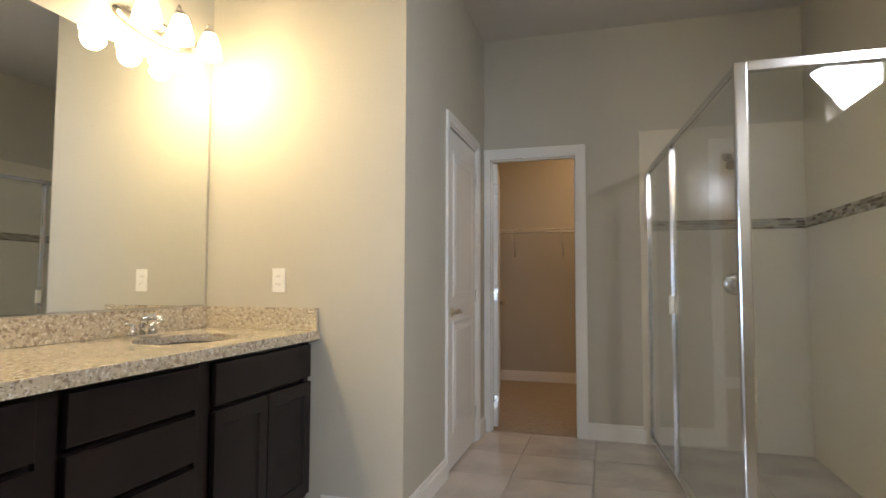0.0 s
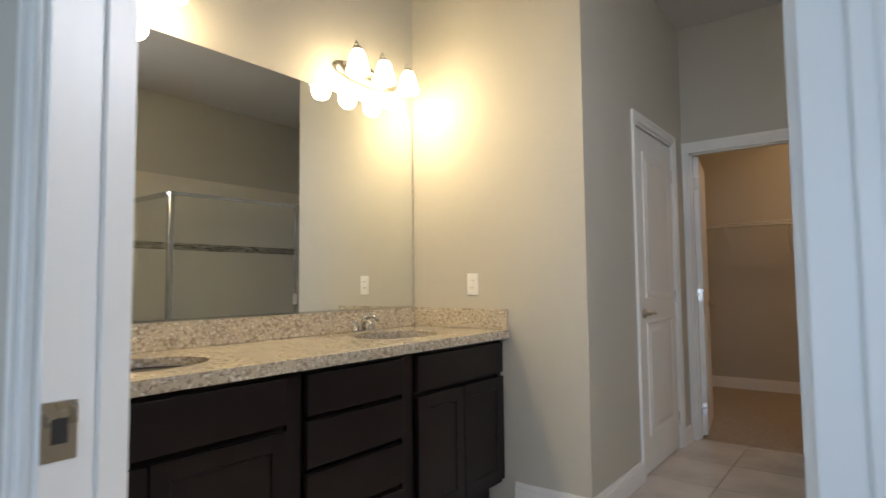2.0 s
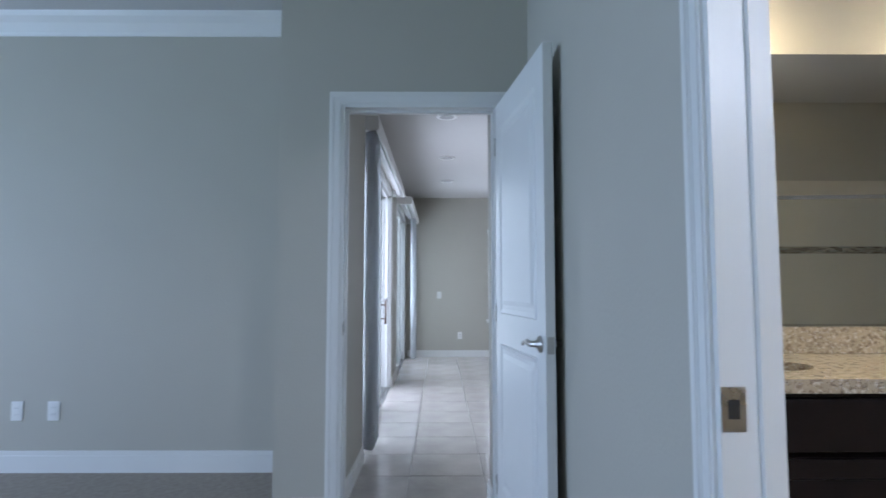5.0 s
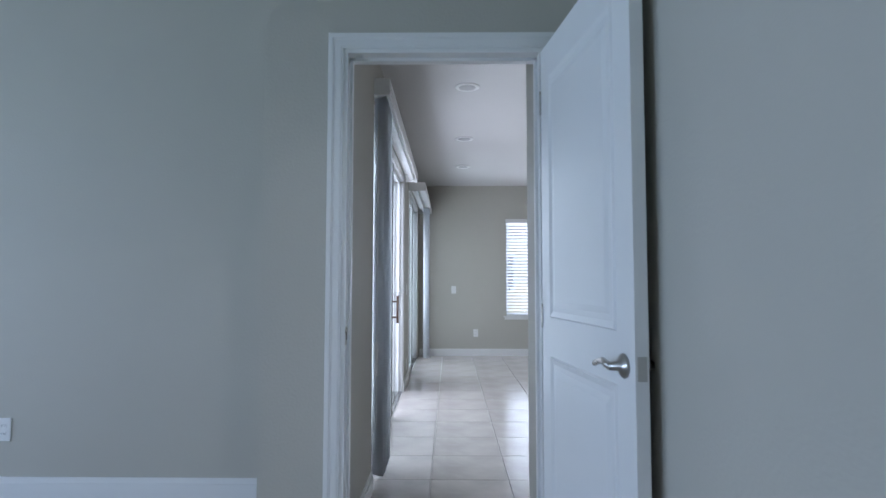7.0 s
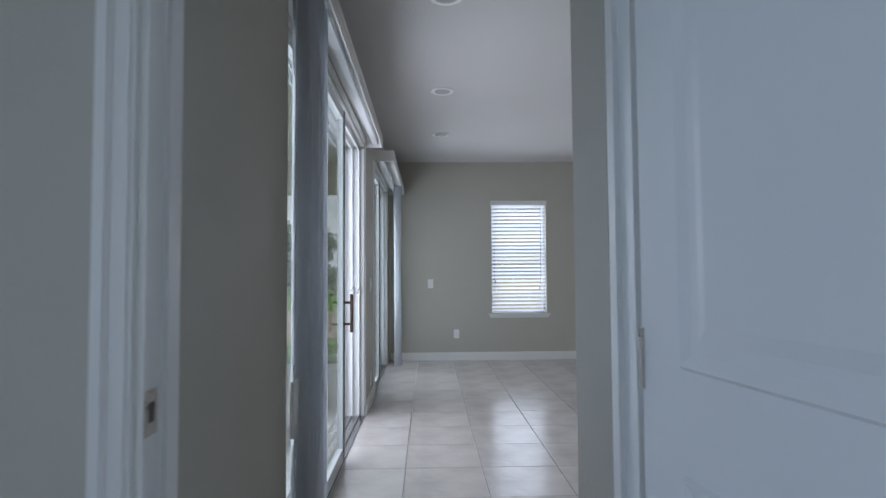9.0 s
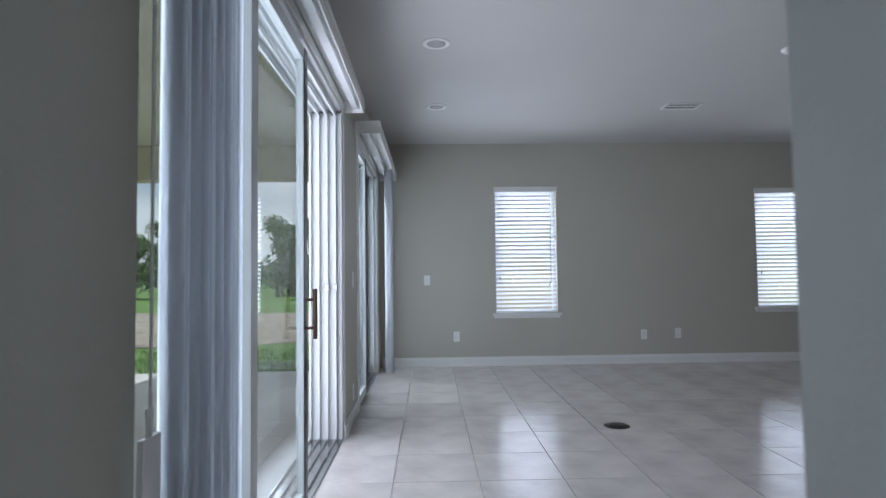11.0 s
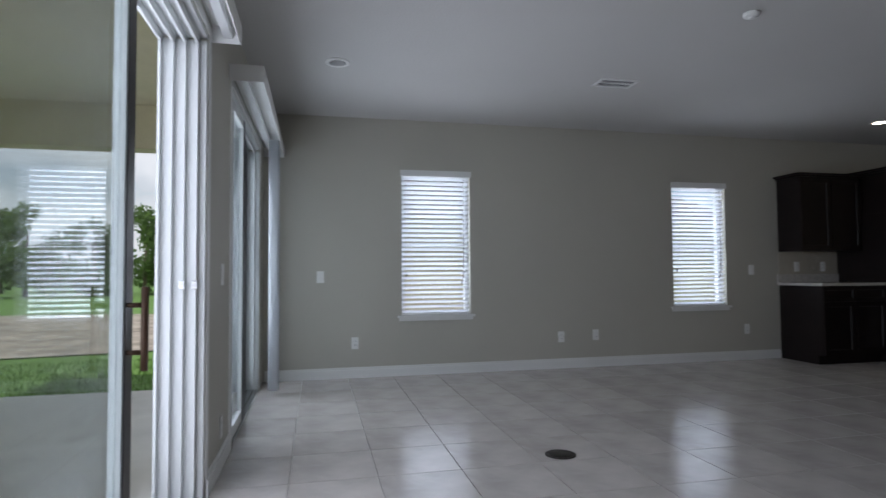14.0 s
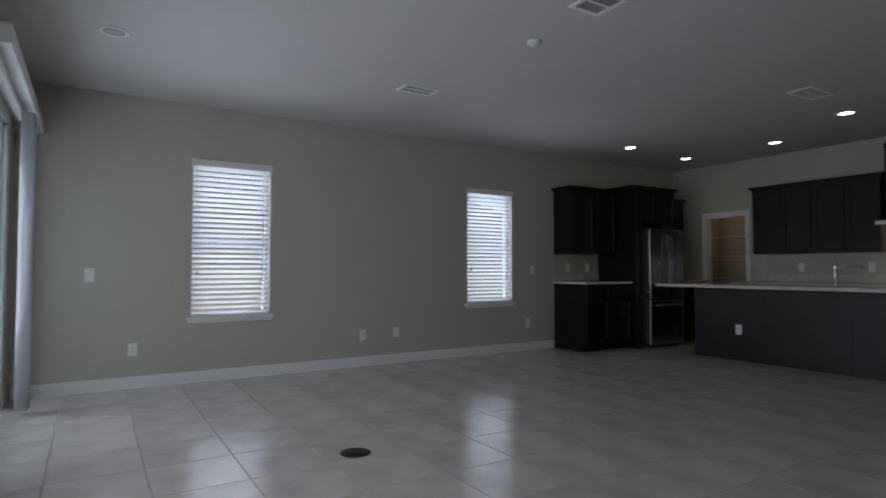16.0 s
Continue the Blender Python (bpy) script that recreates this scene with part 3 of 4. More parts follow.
MY0, MY1, MZ0, MZ1 = VY0 + .02, RY - .025, .985, 2.082
mir = thing("mirror", pose(MX, 0, 0), "large frameless mirror on the wall above the vanity", "mirror")
part("glass", boxes((.001, MY0, MZ0, .007, MY1, MZ1)), MIRROR, mir)
part("edge_channel", boxes((.001, MY0, MZ0 - .008, .009, MY1, MZ0 - .0005)), CHROME, mir, "thin chrome edge channel")


def vanity_light(y):
    """A bar of three bell shades, with arms and a back plate."""
    L = thing("vanity_light", pose(MX, y, 2.222), "satin nickel three-light bath bar with lit frosted glass shades", "wall lamp", "vanity lights")
    bm = bmesh.new()
    n = 28
    rows = []
    for r, x in ((1.0, .001), (1.0, .012), (.86, .020), (.4, .024)):
        rows.append([bm.verts.new((x, .235 * r * math.cos(2 * math.pi * i / n), .055 * r * math.sin(2 * math.pi * i / n) - .0)) for i in range(n)])
    for a, b in zip(rows, rows[1:]):
        for i in range(n):
            bm.faces.new((a[i], a[(i + 1) % n], b[(i + 1) % n], b[i])).smooth = True
    bm.faces.new(rows[-1])
    part("back_plate", bm, NICKEL, L)
    part("arm", tube([(.02, -.0, 0), (.075, 0, -.005), (.075, 0, -.005)], .007, 8), NICKEL, L)
    part("bar", tube([(.075, -.22, -.005), (.075, .22, -.005)], .008, 10), NICKEL, L)
    for k in (-.19, 0, .19):
        h = part("holder", tube([(.075, k, -.005), (.10, k, .04), (.125, k, .085), (.135, k, .10), (.145, k, .085), (.145, k, .065)], .006, 8), NICKEL, L)
        part("socket_cup", lathe([(.024, .045), (.026, .055), (.020, .068), (.008, .07)], 18, "z", (.145, k, 0)), NICKEL, h)
        part("shade", lathe([(.027, .050), (.036, .03), (.048, -.01), (.056, -.045), (.057, -.065), (.055, -.066)], 24, "z", (.145, k, 0)), BULB, L, "lit frosted white glass bell shade")
    return L


for y in (2.16, 3.485):
    vanity_light(y)
    for k in (-.19, 0, .19):
        lamp("vanity_bulb", "POINT", pose(MX + .145, y + k, 2.125), 4.5, WARM, .05)
lamp("closet_bulb", "AREA", look((.9, 6.9, CB - .05), (.9, 6.9, 0)), 12, (1.0, .62, .34), .4, .4)


# shower
def shower_wall(name, rows, label):
    return struct(name, boxes(*rows), SHTILE, label, "shower wall panel")


SHZ = 2.17
shower_wall("wall_shower_back", [(GW[0] - .035, KY - .012, 0, SWX, KY, SHZ)], "white shower wall panel")
shower_wall("wall_shower_side", [(SWX - .012, 3.55, 0, SWX, KY - .012, SHZ)], "white shower wall panel")
mos = thing("mosaic_band", pose(0, 0, 0), "thin glass mosaic accent band around the shower walls", "mosaic band")
MOSC = [mat("mosaic_" + n, c, .12, vary=.05) for n, c in (("taupe", (.26, .23, .18)), ("grey", (.33, .33, .30)), ("brown", (.14, .11, .08)), ("sand", (.45, .41, .33)))]
rnd = random.Random(4)
for ci, mt in enumerate(MOSC):
    bm = bmesh.new()
    r = random.Random(11)
    for row in range(4):
        z = 1.46 + row * .0175
        x = GW[0] + .0
        while x < SWX - .02:
            w = r.choice((.03, .05, .08))
            if r.randrange(4) == ci:
                box(bm, x, KY - .017, z, min(x + w - .002, SWX - .018), KY - .012, z + .0155)
            x += w
        y = KY - .02
        while y > 3.58:
            w = r.choice((.03, .05, .08))
            if r.randrange(4) == ci:
                box(bm, SWX - .017, y - w + .002, z, SWX - .012, y, z + .0155)
            y -= w
    part("mosaic_tiles", bm, mt, mos, "small glazed mosaic strips", "stuff")
struct("floor_shower_curb", boxes((GP[0] - .03, 3.61, 0, SWX - .012, 3.71, .028), bevel=.006), PORC, "low white shower curb", "shower curb")
enc = thing("shower_enclosure", pose(0, 0, 0), "glass corner shower enclosure with chrome frame", "shower enclosure")
P0, P1 = Vector((GW[0] + .02, GW[1] - .012, 0)), Vector((GP[0], GP[1], 0))
side = (P1 - P0)
LEN = side.length
sm = Matrix.Translation(P0) @ Matrix.Rotation(math.atan2(side.y, side.x), 4, "Z")
EZ0, EZ1 = .03, 1.885


def on_side(name, x0, x1, z0, z1, t, material, label=""):
    o = part(name, boxes((x0, -t / 2, z0, x1, t / 2, z1), bevel=0 if material is GLASS else .003), material, enc, label)
    o.matrix_local = sm
    return o


on_side("wall_channel", 0, .028, EZ0, EZ1, .03, CHROME)
on_side("bottom_rail", .028, LEN - .02, EZ0, EZ0 + .03, .034, CHROME)
on_side("top_rail", .028, LEN - .02, EZ1 - .03, EZ1, .034, CHROME)
DM = .80
on_side("strike_post", DM - .012, DM + .012, EZ0 + .03, EZ1 - .03, .030, CHROME)
on_side("fixed_glass", .028, DM - .012, EZ0 + .03, EZ1 - .03, .006, GLASS, "clear glass panel")
on_side("door_glass", DM + .02, LEN - .035, EZ0 + .036, EZ1 - .04, .006, GLASS, "clear glass shower door")
on_side("door_frame", DM + .014, DM + .024, EZ0 + .03, EZ1 - .034, .016, CHROME)
for _o in enc.children:
    if "glass" in _o.name:
        _o.visible_shadow = False
pull = part("door_pull", boxes((DM + .01, -.03, .93, DM + .045, -.008, 1.03), bevel=.004), PLASTIC, enc, "small pale door pull")
pull.matrix_local = sm
part("corner_post", boxes((GP[0] - .022, GP[1] - .022, EZ0, GP[0] + .022, GP[1] + .022, EZ1), bevel=.006), CHROME, enc)
part("front_top_rail", boxes((GP[0] + .022, GP[1] - .02, EZ1 - .035, SWX - .012, GP[1] + .02, EZ1 + .003), bevel=.004), CHROME, enc)
part("front_bottom_rail", boxes((GP[0] + .022, GP[1] - .018, EZ0, SWX - .012, GP[1] + .018, EZ0 + .03), bevel=.003), CHROME, enc)
part("front_glass", boxes((GP[0] + .022, GP[1] - .003, EZ0 + .03, SWX - .03, GP[1] + .003, EZ1 - .035)), GLASS, enc, "clear fixed glass panel").visible_shadow = False
part("front_wall_channel", boxes((SWX - .030, GP[1] - .015, EZ0 + .03, SWX - .012, GP[1] + .015, EZ1 - .035)), CHROME, enc)
sh = thing("shower_arm_fixture", pose(1.68, KY - .012, 1.95), "chrome shower head on an angled arm", "shower head")
part("arm", tube([(0, 0, 0), (0, -.06, .0), (0, -.11, -.035)], .0085), CHROME, sh)
part("flange", lathe([(.03, 0), (.026, -.008), (.012, -.012)], 20, "y"), CHROME, sh)
hd = part("head", lathe([(.012, .02), (.022, 0), (.040, -.035), (.040, -.042)], 20), CHROME, sh)
hd.matrix_local = pose(0, -.125, -.05, -38, 0, 0)
sv = thing("shower_valve", pose(1.705, KY - .012, 1.095), "chrome round shower valve with lever", "shower valve")
part("trim_plate", lathe([(.074, 0), (.072, -.006), (.06, -.012), (.03, -.014)], 28, "y"), CHROME, sv)
part("knob", lathe([(.026, -.014), (.024, -.05), (.012, -.056)], 20, "y"), CHROME, sv)
part("lever", tube([(0, -.045, 0), (.0, -.05, -.05), (0, -.052, -.075)], [.008, .006, .005], 8), CHROME, sv)
wn1 = struct("window_shower", boxes((SWX + .06, 2.04, 2.05, SWX + .10, 2.08, 2.38), (SWX + .06, 2.73, 2.05, SWX + .10, 2.77, 2.38), (SWX + .06, 2.08, 2.05, SWX + .10, 2.73, 2.085), (SWX + .06, 2.08, 2.345, SWX + .10, 2.73, 2.38)), VINYL, "small high transom window with white vinyl frame", "window")

# closet shelves
def wire_shelf(x0, x1, y, z, depth=.30):
    s = thing("wire_shelf", pose(0, 0, 0), "white wire closet shelf on the back wall", "wire shelf", "wire shelves")
    part("rail", tube([(x0, y - depth, z), (x1, y - depth, z)], .006, 8), PLASTIC, s)
    part("front_lip", tube([(x0, y - depth, z - .035), (x1, y - depth, z - .035)], .005, 8), PLASTIC, s)
    bm = bmesh.new()
    k = x0
    while k < x1:
        box(bm, k - .0015, y - depth, z - .001, k + .0015, y - .005, z + .002)
        box(bm, k - .0015, y - depth - .002, z - .035, k + .0015, y - depth + .001, z)
        k += .028
    part("wires", bm, PLASTIC, s, "", "stuff")
    part("back_rail", tube([(x0, y - .01, z), (x1, y - .01, z)], .005, 8), PLASTIC, s)
    for bx in (x0 + .55, x1 - .5, (x0 + x1) / 2 - .3):
        part("bracket", tube([(bx, y - depth, z - .01), (bx, y - .008, z - .28)], .006, 6), PLASTIC, s)
    return s


wire_shelf(-.66, SWX - .03, CLY, 1.68)


# ---- great room: sliding doors ----
def slider(name, x0, x1, panels, label):
    """A sliding door unit in an opening from x0 down to x1: frame with three tracks, and panels (xa, xb, track)."""
    s = thing(name, pose(0, 0, 0), label, "sliding glass door")
    ys = [SY - .045 - .055 * k for k in range(4)]
    bm = bmesh.new()
    for k in range(4):                           # jamb ribs at both ends and rails in head and sill
        y = ys[k]
        box(bm, x1, y - .006, .0, x1 + .05, y + .006, SH - .04), box(bm, x0 - .05, y - .006, 0, x0, y + .006, SH - .04)
    box(bm, x1, SY - .21, 0, x1 + .022, SY - .005, SH - .04), box(bm, x0 - .022, SY - .21, 0, x0, SY - .005, SH - .04)
    part("jamb_frame", bm, VINYL, s)
    bm = bmesh.new()
    box(bm, x1, SY - .21, SH - .02, x0, SY - .005, SH)
    for k in range(4):
        box(bm, x1, ys[k] - .006, SH - .06, x0, ys[k] + .006, SH - .02)
    part("head_frame", bm, VINYL, s)
    bm = bmesh.new()
    box(bm, x1, SY - .21, -.001, x0, SY - .005, .008)
    for k in range(4):
        box(bm, x1, ys[k] - .004, .008, x0, ys[k] + .004, .022)
    part("sill_track", bm, STEEL, s, "metal sill track")
    for xa, xb, k, dark in panels:
        y = ys[k] + .0275
        p = part("panel_frame", boxes((xa - .07, y - .018, .024, xa, y + .018, SH - .062), (xb + .0005, y - .017, .024, xb + .055, y + .017, SH - .062),
                                      (xb + .055, y - .018, .024, xa - .07, y + .018, .10), (xb + .055, y - .018, SH - .122, xa - .07, y + .018, SH - .062), bevel=.002), VINYL, s)
        part("glass", boxes((xb + .055, y - .003, .10, xa - .07, y + .003, SH - .122)), TINTG, p, "tinted door glass").visible_shadow = False
        if dark:
            part("leading_edge", boxes((xb - .012, y - .021, .024, xb, y + .021, SH - .062), (xb, y + .0185, .024, xb + .050, y + .021, SH - .062)), BRONZE, p, "dark bronze leading edge")
    return s, ys


sl1, YS = slider("sliding_door", S1A, S1B, [(-3.395, -4.22, 0, True), (-2.68, -3.475, 1, False)], "wide white sliding glass door, partly open to the patio")
BRZH = mat("brown_bronze_handle", (.10, .05, .03), .4, .3)
hb = part("pull_handle", tube([(-4.185, .648, .79), (-4.185, .648, 1.02)], .010, 10), BRZH, sl1, "brown bronze pull handle")
for z in (.84, .97):
    part("standoff", tube([(-4.185, .590, z), (-4.185, .639, z)], .007, 8), BRZH, hb)
for y in (YS[0], YS[1]):
    part("jamb_latch", boxes((S1B + .05, y - .012, .985, S1B + .058, y + .012, 1.02)), STEEL, sl1, "steel jamb latch")
sl2, _ = slider("sliding_door", S2A, S2B, [(S2A - .03, -6.75, 0, True), (-6.68, -7.32, 1, True), (-7.25, S2B + .03, 2, True)], "white sliding glass door with three panels, closed")
struct("trim_slider_casing", boxes((S1B - .055, SY, 0, S1B, SY + .004, SH + .05), (S1B, SY, SH, S1A, SY + .004, SH + .05), (S2A, SY, 0, S2A + .05, SY + .004, SH + .05), (S2B, SY, SH, S2A, SY + .004, SH + .05), (S2B - .05, SY, 0, S2B, SY + .004, SH + .05)), TRIM, "white trim around the sliding doors", "door casing")


def valance(x0, x1, out=0):
    v = thing("blind_valance", pose(0, 0, 0), "white vertical blind headrail with layered valance over the sliding door", "blind valance", "valances")
    part("headrail", boxes((x1, SY + .06, SH + .01, x0, SY + .10, SH + .05)), VINYL, v)
    part("face_board", boxes((x1, SY + out + .135, SH - .015, x0, SY + out + .142, SH + .085), (x1 + .001, SY + .0045, SH + .070, x0 - .001, SY + out + .135, SH + .078), bevel=.002), TRIM, v)
    part("groove_strip", boxes((x1 + .01, SY + out + .142, SH + .005, x0 - .01, SY + out + .147, SH + .020), (x1 + .01, SY + out + .142, SH + .035, x0 - .01, SY + out + .147, SH + .050)), TRIM, v)
    for a, b in ((x1 - .006, x1), (x0, x0 + .006)):
        part("end_return", boxes((a, SY + .005, SH - .015, b, SY + out + .142, SH + .085)), TRIM, v)
    return v


valance(S1A + .04, S1B - .05)
valance(S2A + .14, -8.24, .06)


def vane(w=.089, h=2.14):
    bm = bmesh.new()
    n = 8
    a = []
    for i in range(n + 1):
        u = (i / n - .5) * w
        q = .011 * (1 - (2 * i / n - 1) ** 2)
        a.append([bm.verts.new((q + d, u, z)) for z in (0, h) for d in (0, .0014)])
    for p, q in zip(a, a[1:]):
        bm.faces.new((p[0], q[0], q[2], p[2])).smooth = True
        bm.faces.new((p[1], p[3], q[3], q[1])).smooth = True
        bm.faces.new((p[0], p[1], q[1], q[0])), bm.faces.new((p[2], q[2], q[3], p[3]))
    bm.faces.new((a[0][0], a[0][2], a[0][3], a[0][1])), bm.faces.new((a[-1][0], a[-1][1], a[-1][3], a[-1][2]))
    return bm


def vane_stack(x0, x1, n, yaw, label, out=0):
    s = thing("vertical_blind", pose(0, SY + out + .082, 0), label, "vertical blind", "vertical blinds")
    first = None
    r = random.Random(7)
    for i in range(n):
        if first is None:
            o = first = part("vane", vane(), VBLIND, s, "white vinyl vane")
        else:
            o = new("vane", first.data)
            o.parent = s
            tagged(o, "white vinyl vane")
        o.matrix_local = pose(x0 + (x1 - x0) * i / (n - 1), 0, .06, 0, 0, yaw + r.uniform(-14, 14))
    return s


vb = vane_stack(-2.645, -2.965, 13, -30, "white vertical blind vanes stacked beside the sliding door")
part("bead_chain", tube([(-2.566, .0, 2.1), (-2.566, .0, .35)], .003, 6), PLASTIC, vb, "beaded control chain")
part("cord_weight", boxes((-2.60, -.008, .62, -2.535, .004, .80), (-2.578, -.004, .80, -2.554, .0, .85), bevel=.002), PLASTIC, vb, "hanging printed safety tag")
vane_stack(-7.52, -7.66, 12, -12, "white vertical blind vanes stacked at the far door end", .07)


# ---- windows of the far wall ----
def blind_window(idx, y0, y1, z0, z1):
    rows = [(FX - .14, y0, z0, FX - .09, y0 + .04, z1), (FX - .14, y1 - .04, z0, FX - .09, y1, z1), (FX - .14, y0 + .04, z0, FX - .09, y1 - .04, z0 + .04), (FX - .14, y0 + .04, z1 - .04, FX - .09, y1 - .04, z1),
            (FX - .13, y0 + .04, (z0 + z1) / 2 - .022, FX - .095, y1 - .04, (z0 + z1) / 2 + .022)]
    w = struct("window_%d" % idx, boxes(*rows), VINYL, "white single-hung window behind a slatted blind", "window")
    part("window_pane", boxes((FX - .118, y0 + .04, z0 + .04, FX - .114, y1 - .04, (z0 + z1) / 2 - .022), (FX - .118, y0 + .04, (z0 + z1) / 2 + .022, FX - .114, y1 - .04, z1 - .04)), GLASS, w).visible_shadow = False
    part("window_sill", boxes((FX - .085, y0 + .002, z0 - .004, FX + .0, y1 - .002, z0 + .012), (FX + .0005, y0 - .04, z0 - .012, FX + .035, y1 + .04, z0 + .012), (FX + .0005, y0 - .025, z0 - .045, FX + .012, y1 + .025, z0 - .012)), TRIM, w, "white painted sill")
    b = thing("window_blind", pose(FX, 0, 0), "white faux-wood horizontal blind, lowered with slats open", "window blind", "window blinds")
    part("headrail_valance", boxes((-.055, y0 + .004, z1 - .035, .012, y1 - .004, z1 + .03), (.012, y0 - .012, z1 - .03, .022, y1 + .012, z1 + .032), bevel=.002), TRIM, b)
    first = None
    n = 29
    for i in range(n):
        z = z0 + .05 + (z1 - z0 - .10) * i / (n - 1)
        if first is None:
            bm = bmesh.new()
            pts = [(-.024, -.0), (-.012, .0025), (0, .0035), (.012, .0025), (.024, 0)]
            up = [[bm.verts.new((px, yy, pz)) for px, pz in pts] for yy in (y0 + .008, y1 - .008)]
            dn = [[bm.verts.new((px, yy, pz - .0028)) for px, pz in pts] for yy in (y0 + .008, y1 - .008)]
            for k in range(4):
                bm.faces.new((up[0][k], up[0][k + 1], up[1][k + 1], up[1][k])), bm.faces.new((dn[0][k], dn[1][k], dn[1][k + 1], dn[0][k + 1]))
                for e in (0, 1):
                    bm.faces.new((up[e][k], dn[e][k], dn[e][k + 1], up[e][k + 1]))
            for k in (0, 4):
                bm.faces.new((up[0][k], up[1][k], dn[1][k], dn[0][k]))
            first = part("slat", bm, BLIND, b)
            o = first
        else:
            o = new("slat", first.data)
            o.parent = b
        o.matrix_local = pose(-.030, 0, z, 0, -33, 0)
    part("bottom_rail", boxes((-.052, y0 + .008, z0 + .014, -.008, y1 - .008, z0 + .034), bevel=.003), TRIM, b)
    for yy in (y0 + .11, y1 - .11):
        part("ladder_cord", tube([(-.004, yy, z0 + .03), (-.004, yy, z1 - .03)], .0012, 5), PLASTIC, b)
    part("tilt_cord", tube([(.002, y0 + .05, z1 - .04), (.004, y0 + .05, z0 + .45)], .0015, 5), PLASTIC, b)
    part("cord_tassel", lathe([(.003, .03), (.007, .0), (.006, -.01)], 8, "z", (.004, y0 + .05, z0 + .42)), DARKP, b, "small dark cord tassel")
    part("lift_cord_loop", tube([(.002, y1 - .07, z1 - .04), (.006, y1 - .075, z0 + .40), (.006, y1 - .10, z0 + .33)], [.0015, .003, .004], 6), DARKP, b, "dark hanging lift cord")
    return b


blind_window(1, *W1)
blind_window(2, *W2)


# ---- ceiling fittings ----
def can_light(x, y, lit, z=CL):
    c = thing("recessed_light", pose(x, y, z), "lit recessed can light with white trim ring" if lit else "unlit recessed can light with white trim ring", "recessed light", "recessed lights")
    part("trim_ring", lathe([(.062, -.001), (.092, -.0012), (.094, -.005), (.088, -.009), (.066, -.008)], 28), PLASTIC, c)
    part("lens", lathe([(.064, -.0082), (.050, -.0105), (.01, -.011)], 24), CANON if lit else STEELW, c, "glowing lens" if lit else "unlit frosted lens")
    if lit:
        s = lamp("can_lamp", "SPOT", look((x, y, z - .02), (x, y, 0)), 3, (1, .80, .56), .05)
        s.data.spot_size, s.data.spot_blend = radians(115), .6
    return c


STEELW = mat("grey_frosted_lens", (.45, .45, .45), .5)
for x, y in ((-6.76, 1.26), (-5.31, 1.24), (-3.72, 1.22)):
    can_light(x, y, False)
for x, y in ((-7.38, 7.05), (-7.46, 8.32), (-6.24, 8.34), (-5.14, 7.59)):
    can_light(x, y, True)


def vent(x, y, w, d, z=CL):
    v = thing("ceiling_vent", pose(x, y, z), "white louvred ceiling air vent", "ceiling vent", "ceiling vents")
    part("frame", boxes((-w / 2, -d / 2, -.010, w / 2, -d / 2 + .025, 0), (-w / 2, d / 2 - .025, -.010, w / 2, d / 2, 0), (-w / 2, -d / 2 + .025, -.010, -w / 2 + .025, d / 2 - .025, 0), (w / 2 - .025, -d / 2 + .025, -.010, w / 2, d / 2 - .025, 0),
                        (-.006, -d / 2 + .025, -.009, .006, d / 2 - .025, -.001)), PLASTIC, v)
    # no hole in the ceiling: this plate's grey stands in for the duct's shade
    part("backing", boxes((-w / 2 + .02, -d / 2 + .02, -.002, w / 2 - .02, d / 2 - .02, -.0005)), mat("grey_duct_shade", (.20, .20, .20), .6), v, "solid grey plate coloured as the shade inside the duct")
    k = -d / 2 + .035
    first = None
    while k < d / 2 - .03:
        if first is None:
            o = first = part("slat", boxes((-w / 2 + .025, -.008, -.001, w / 2 - .025, .008, .0005)), PLASTIC, v)
        else:
            o = new("slat", first.data)
            o.parent = v
        o.matrix_local = pose(0, k, -.007, 35, 0, 0)
        k += .026
    return v


vent(-6.77, 3.57, .19, .34), vent(-4.79, 3.68, .24, .24), vent(-5.0, 6.6, .22, .42)
sd = thing("smoke_detector", pose(-5.42, 3.73, CL), "round white smoke detector on the ceiling", "smoke detector")
part("housing", lathe([(.048, 0), (.050, -.010), (.045, -.022), (.028, -.029)], 28), PLASTIC, sd)
part("sensor_cap", lathe([(.026, -.029), (.022, -.034), (.007, -.035)], 20), PLASTIC, sd)
fo = thing("floor_outlet", pose(-5.563, 2.483, 0), "round dark metal floor outlet cover in the tile", "floor outlet")
part("cover_ring", lathe([(.088, .0005), (.088, .004), (.080, .0055), (.07, .0045)], 32), BRONZE, fo)
part("lid", lathe([(.069, .0045), (.066, .006), (.01, .0065)], 32), BRONZE, fo)


# ---- kitchen ----
def front(name, parent, a0, a1, z0, z1, face, d, frame=.055):
    """A framed cabinet door; d 'x': looks to +x at x=face, spans y; '-y': looks to -y at y=face, spans x."""
    row = (face, a0, z0, face + .02, a1, z1) if d == "x" else (a0, face - .02, z0, a1, face, z1)
    return part(name, sunk_panel(boxes(row), (1, 0, 0) if d == "x" else (0, -1, 0), frame), ESPRESSO, parent)


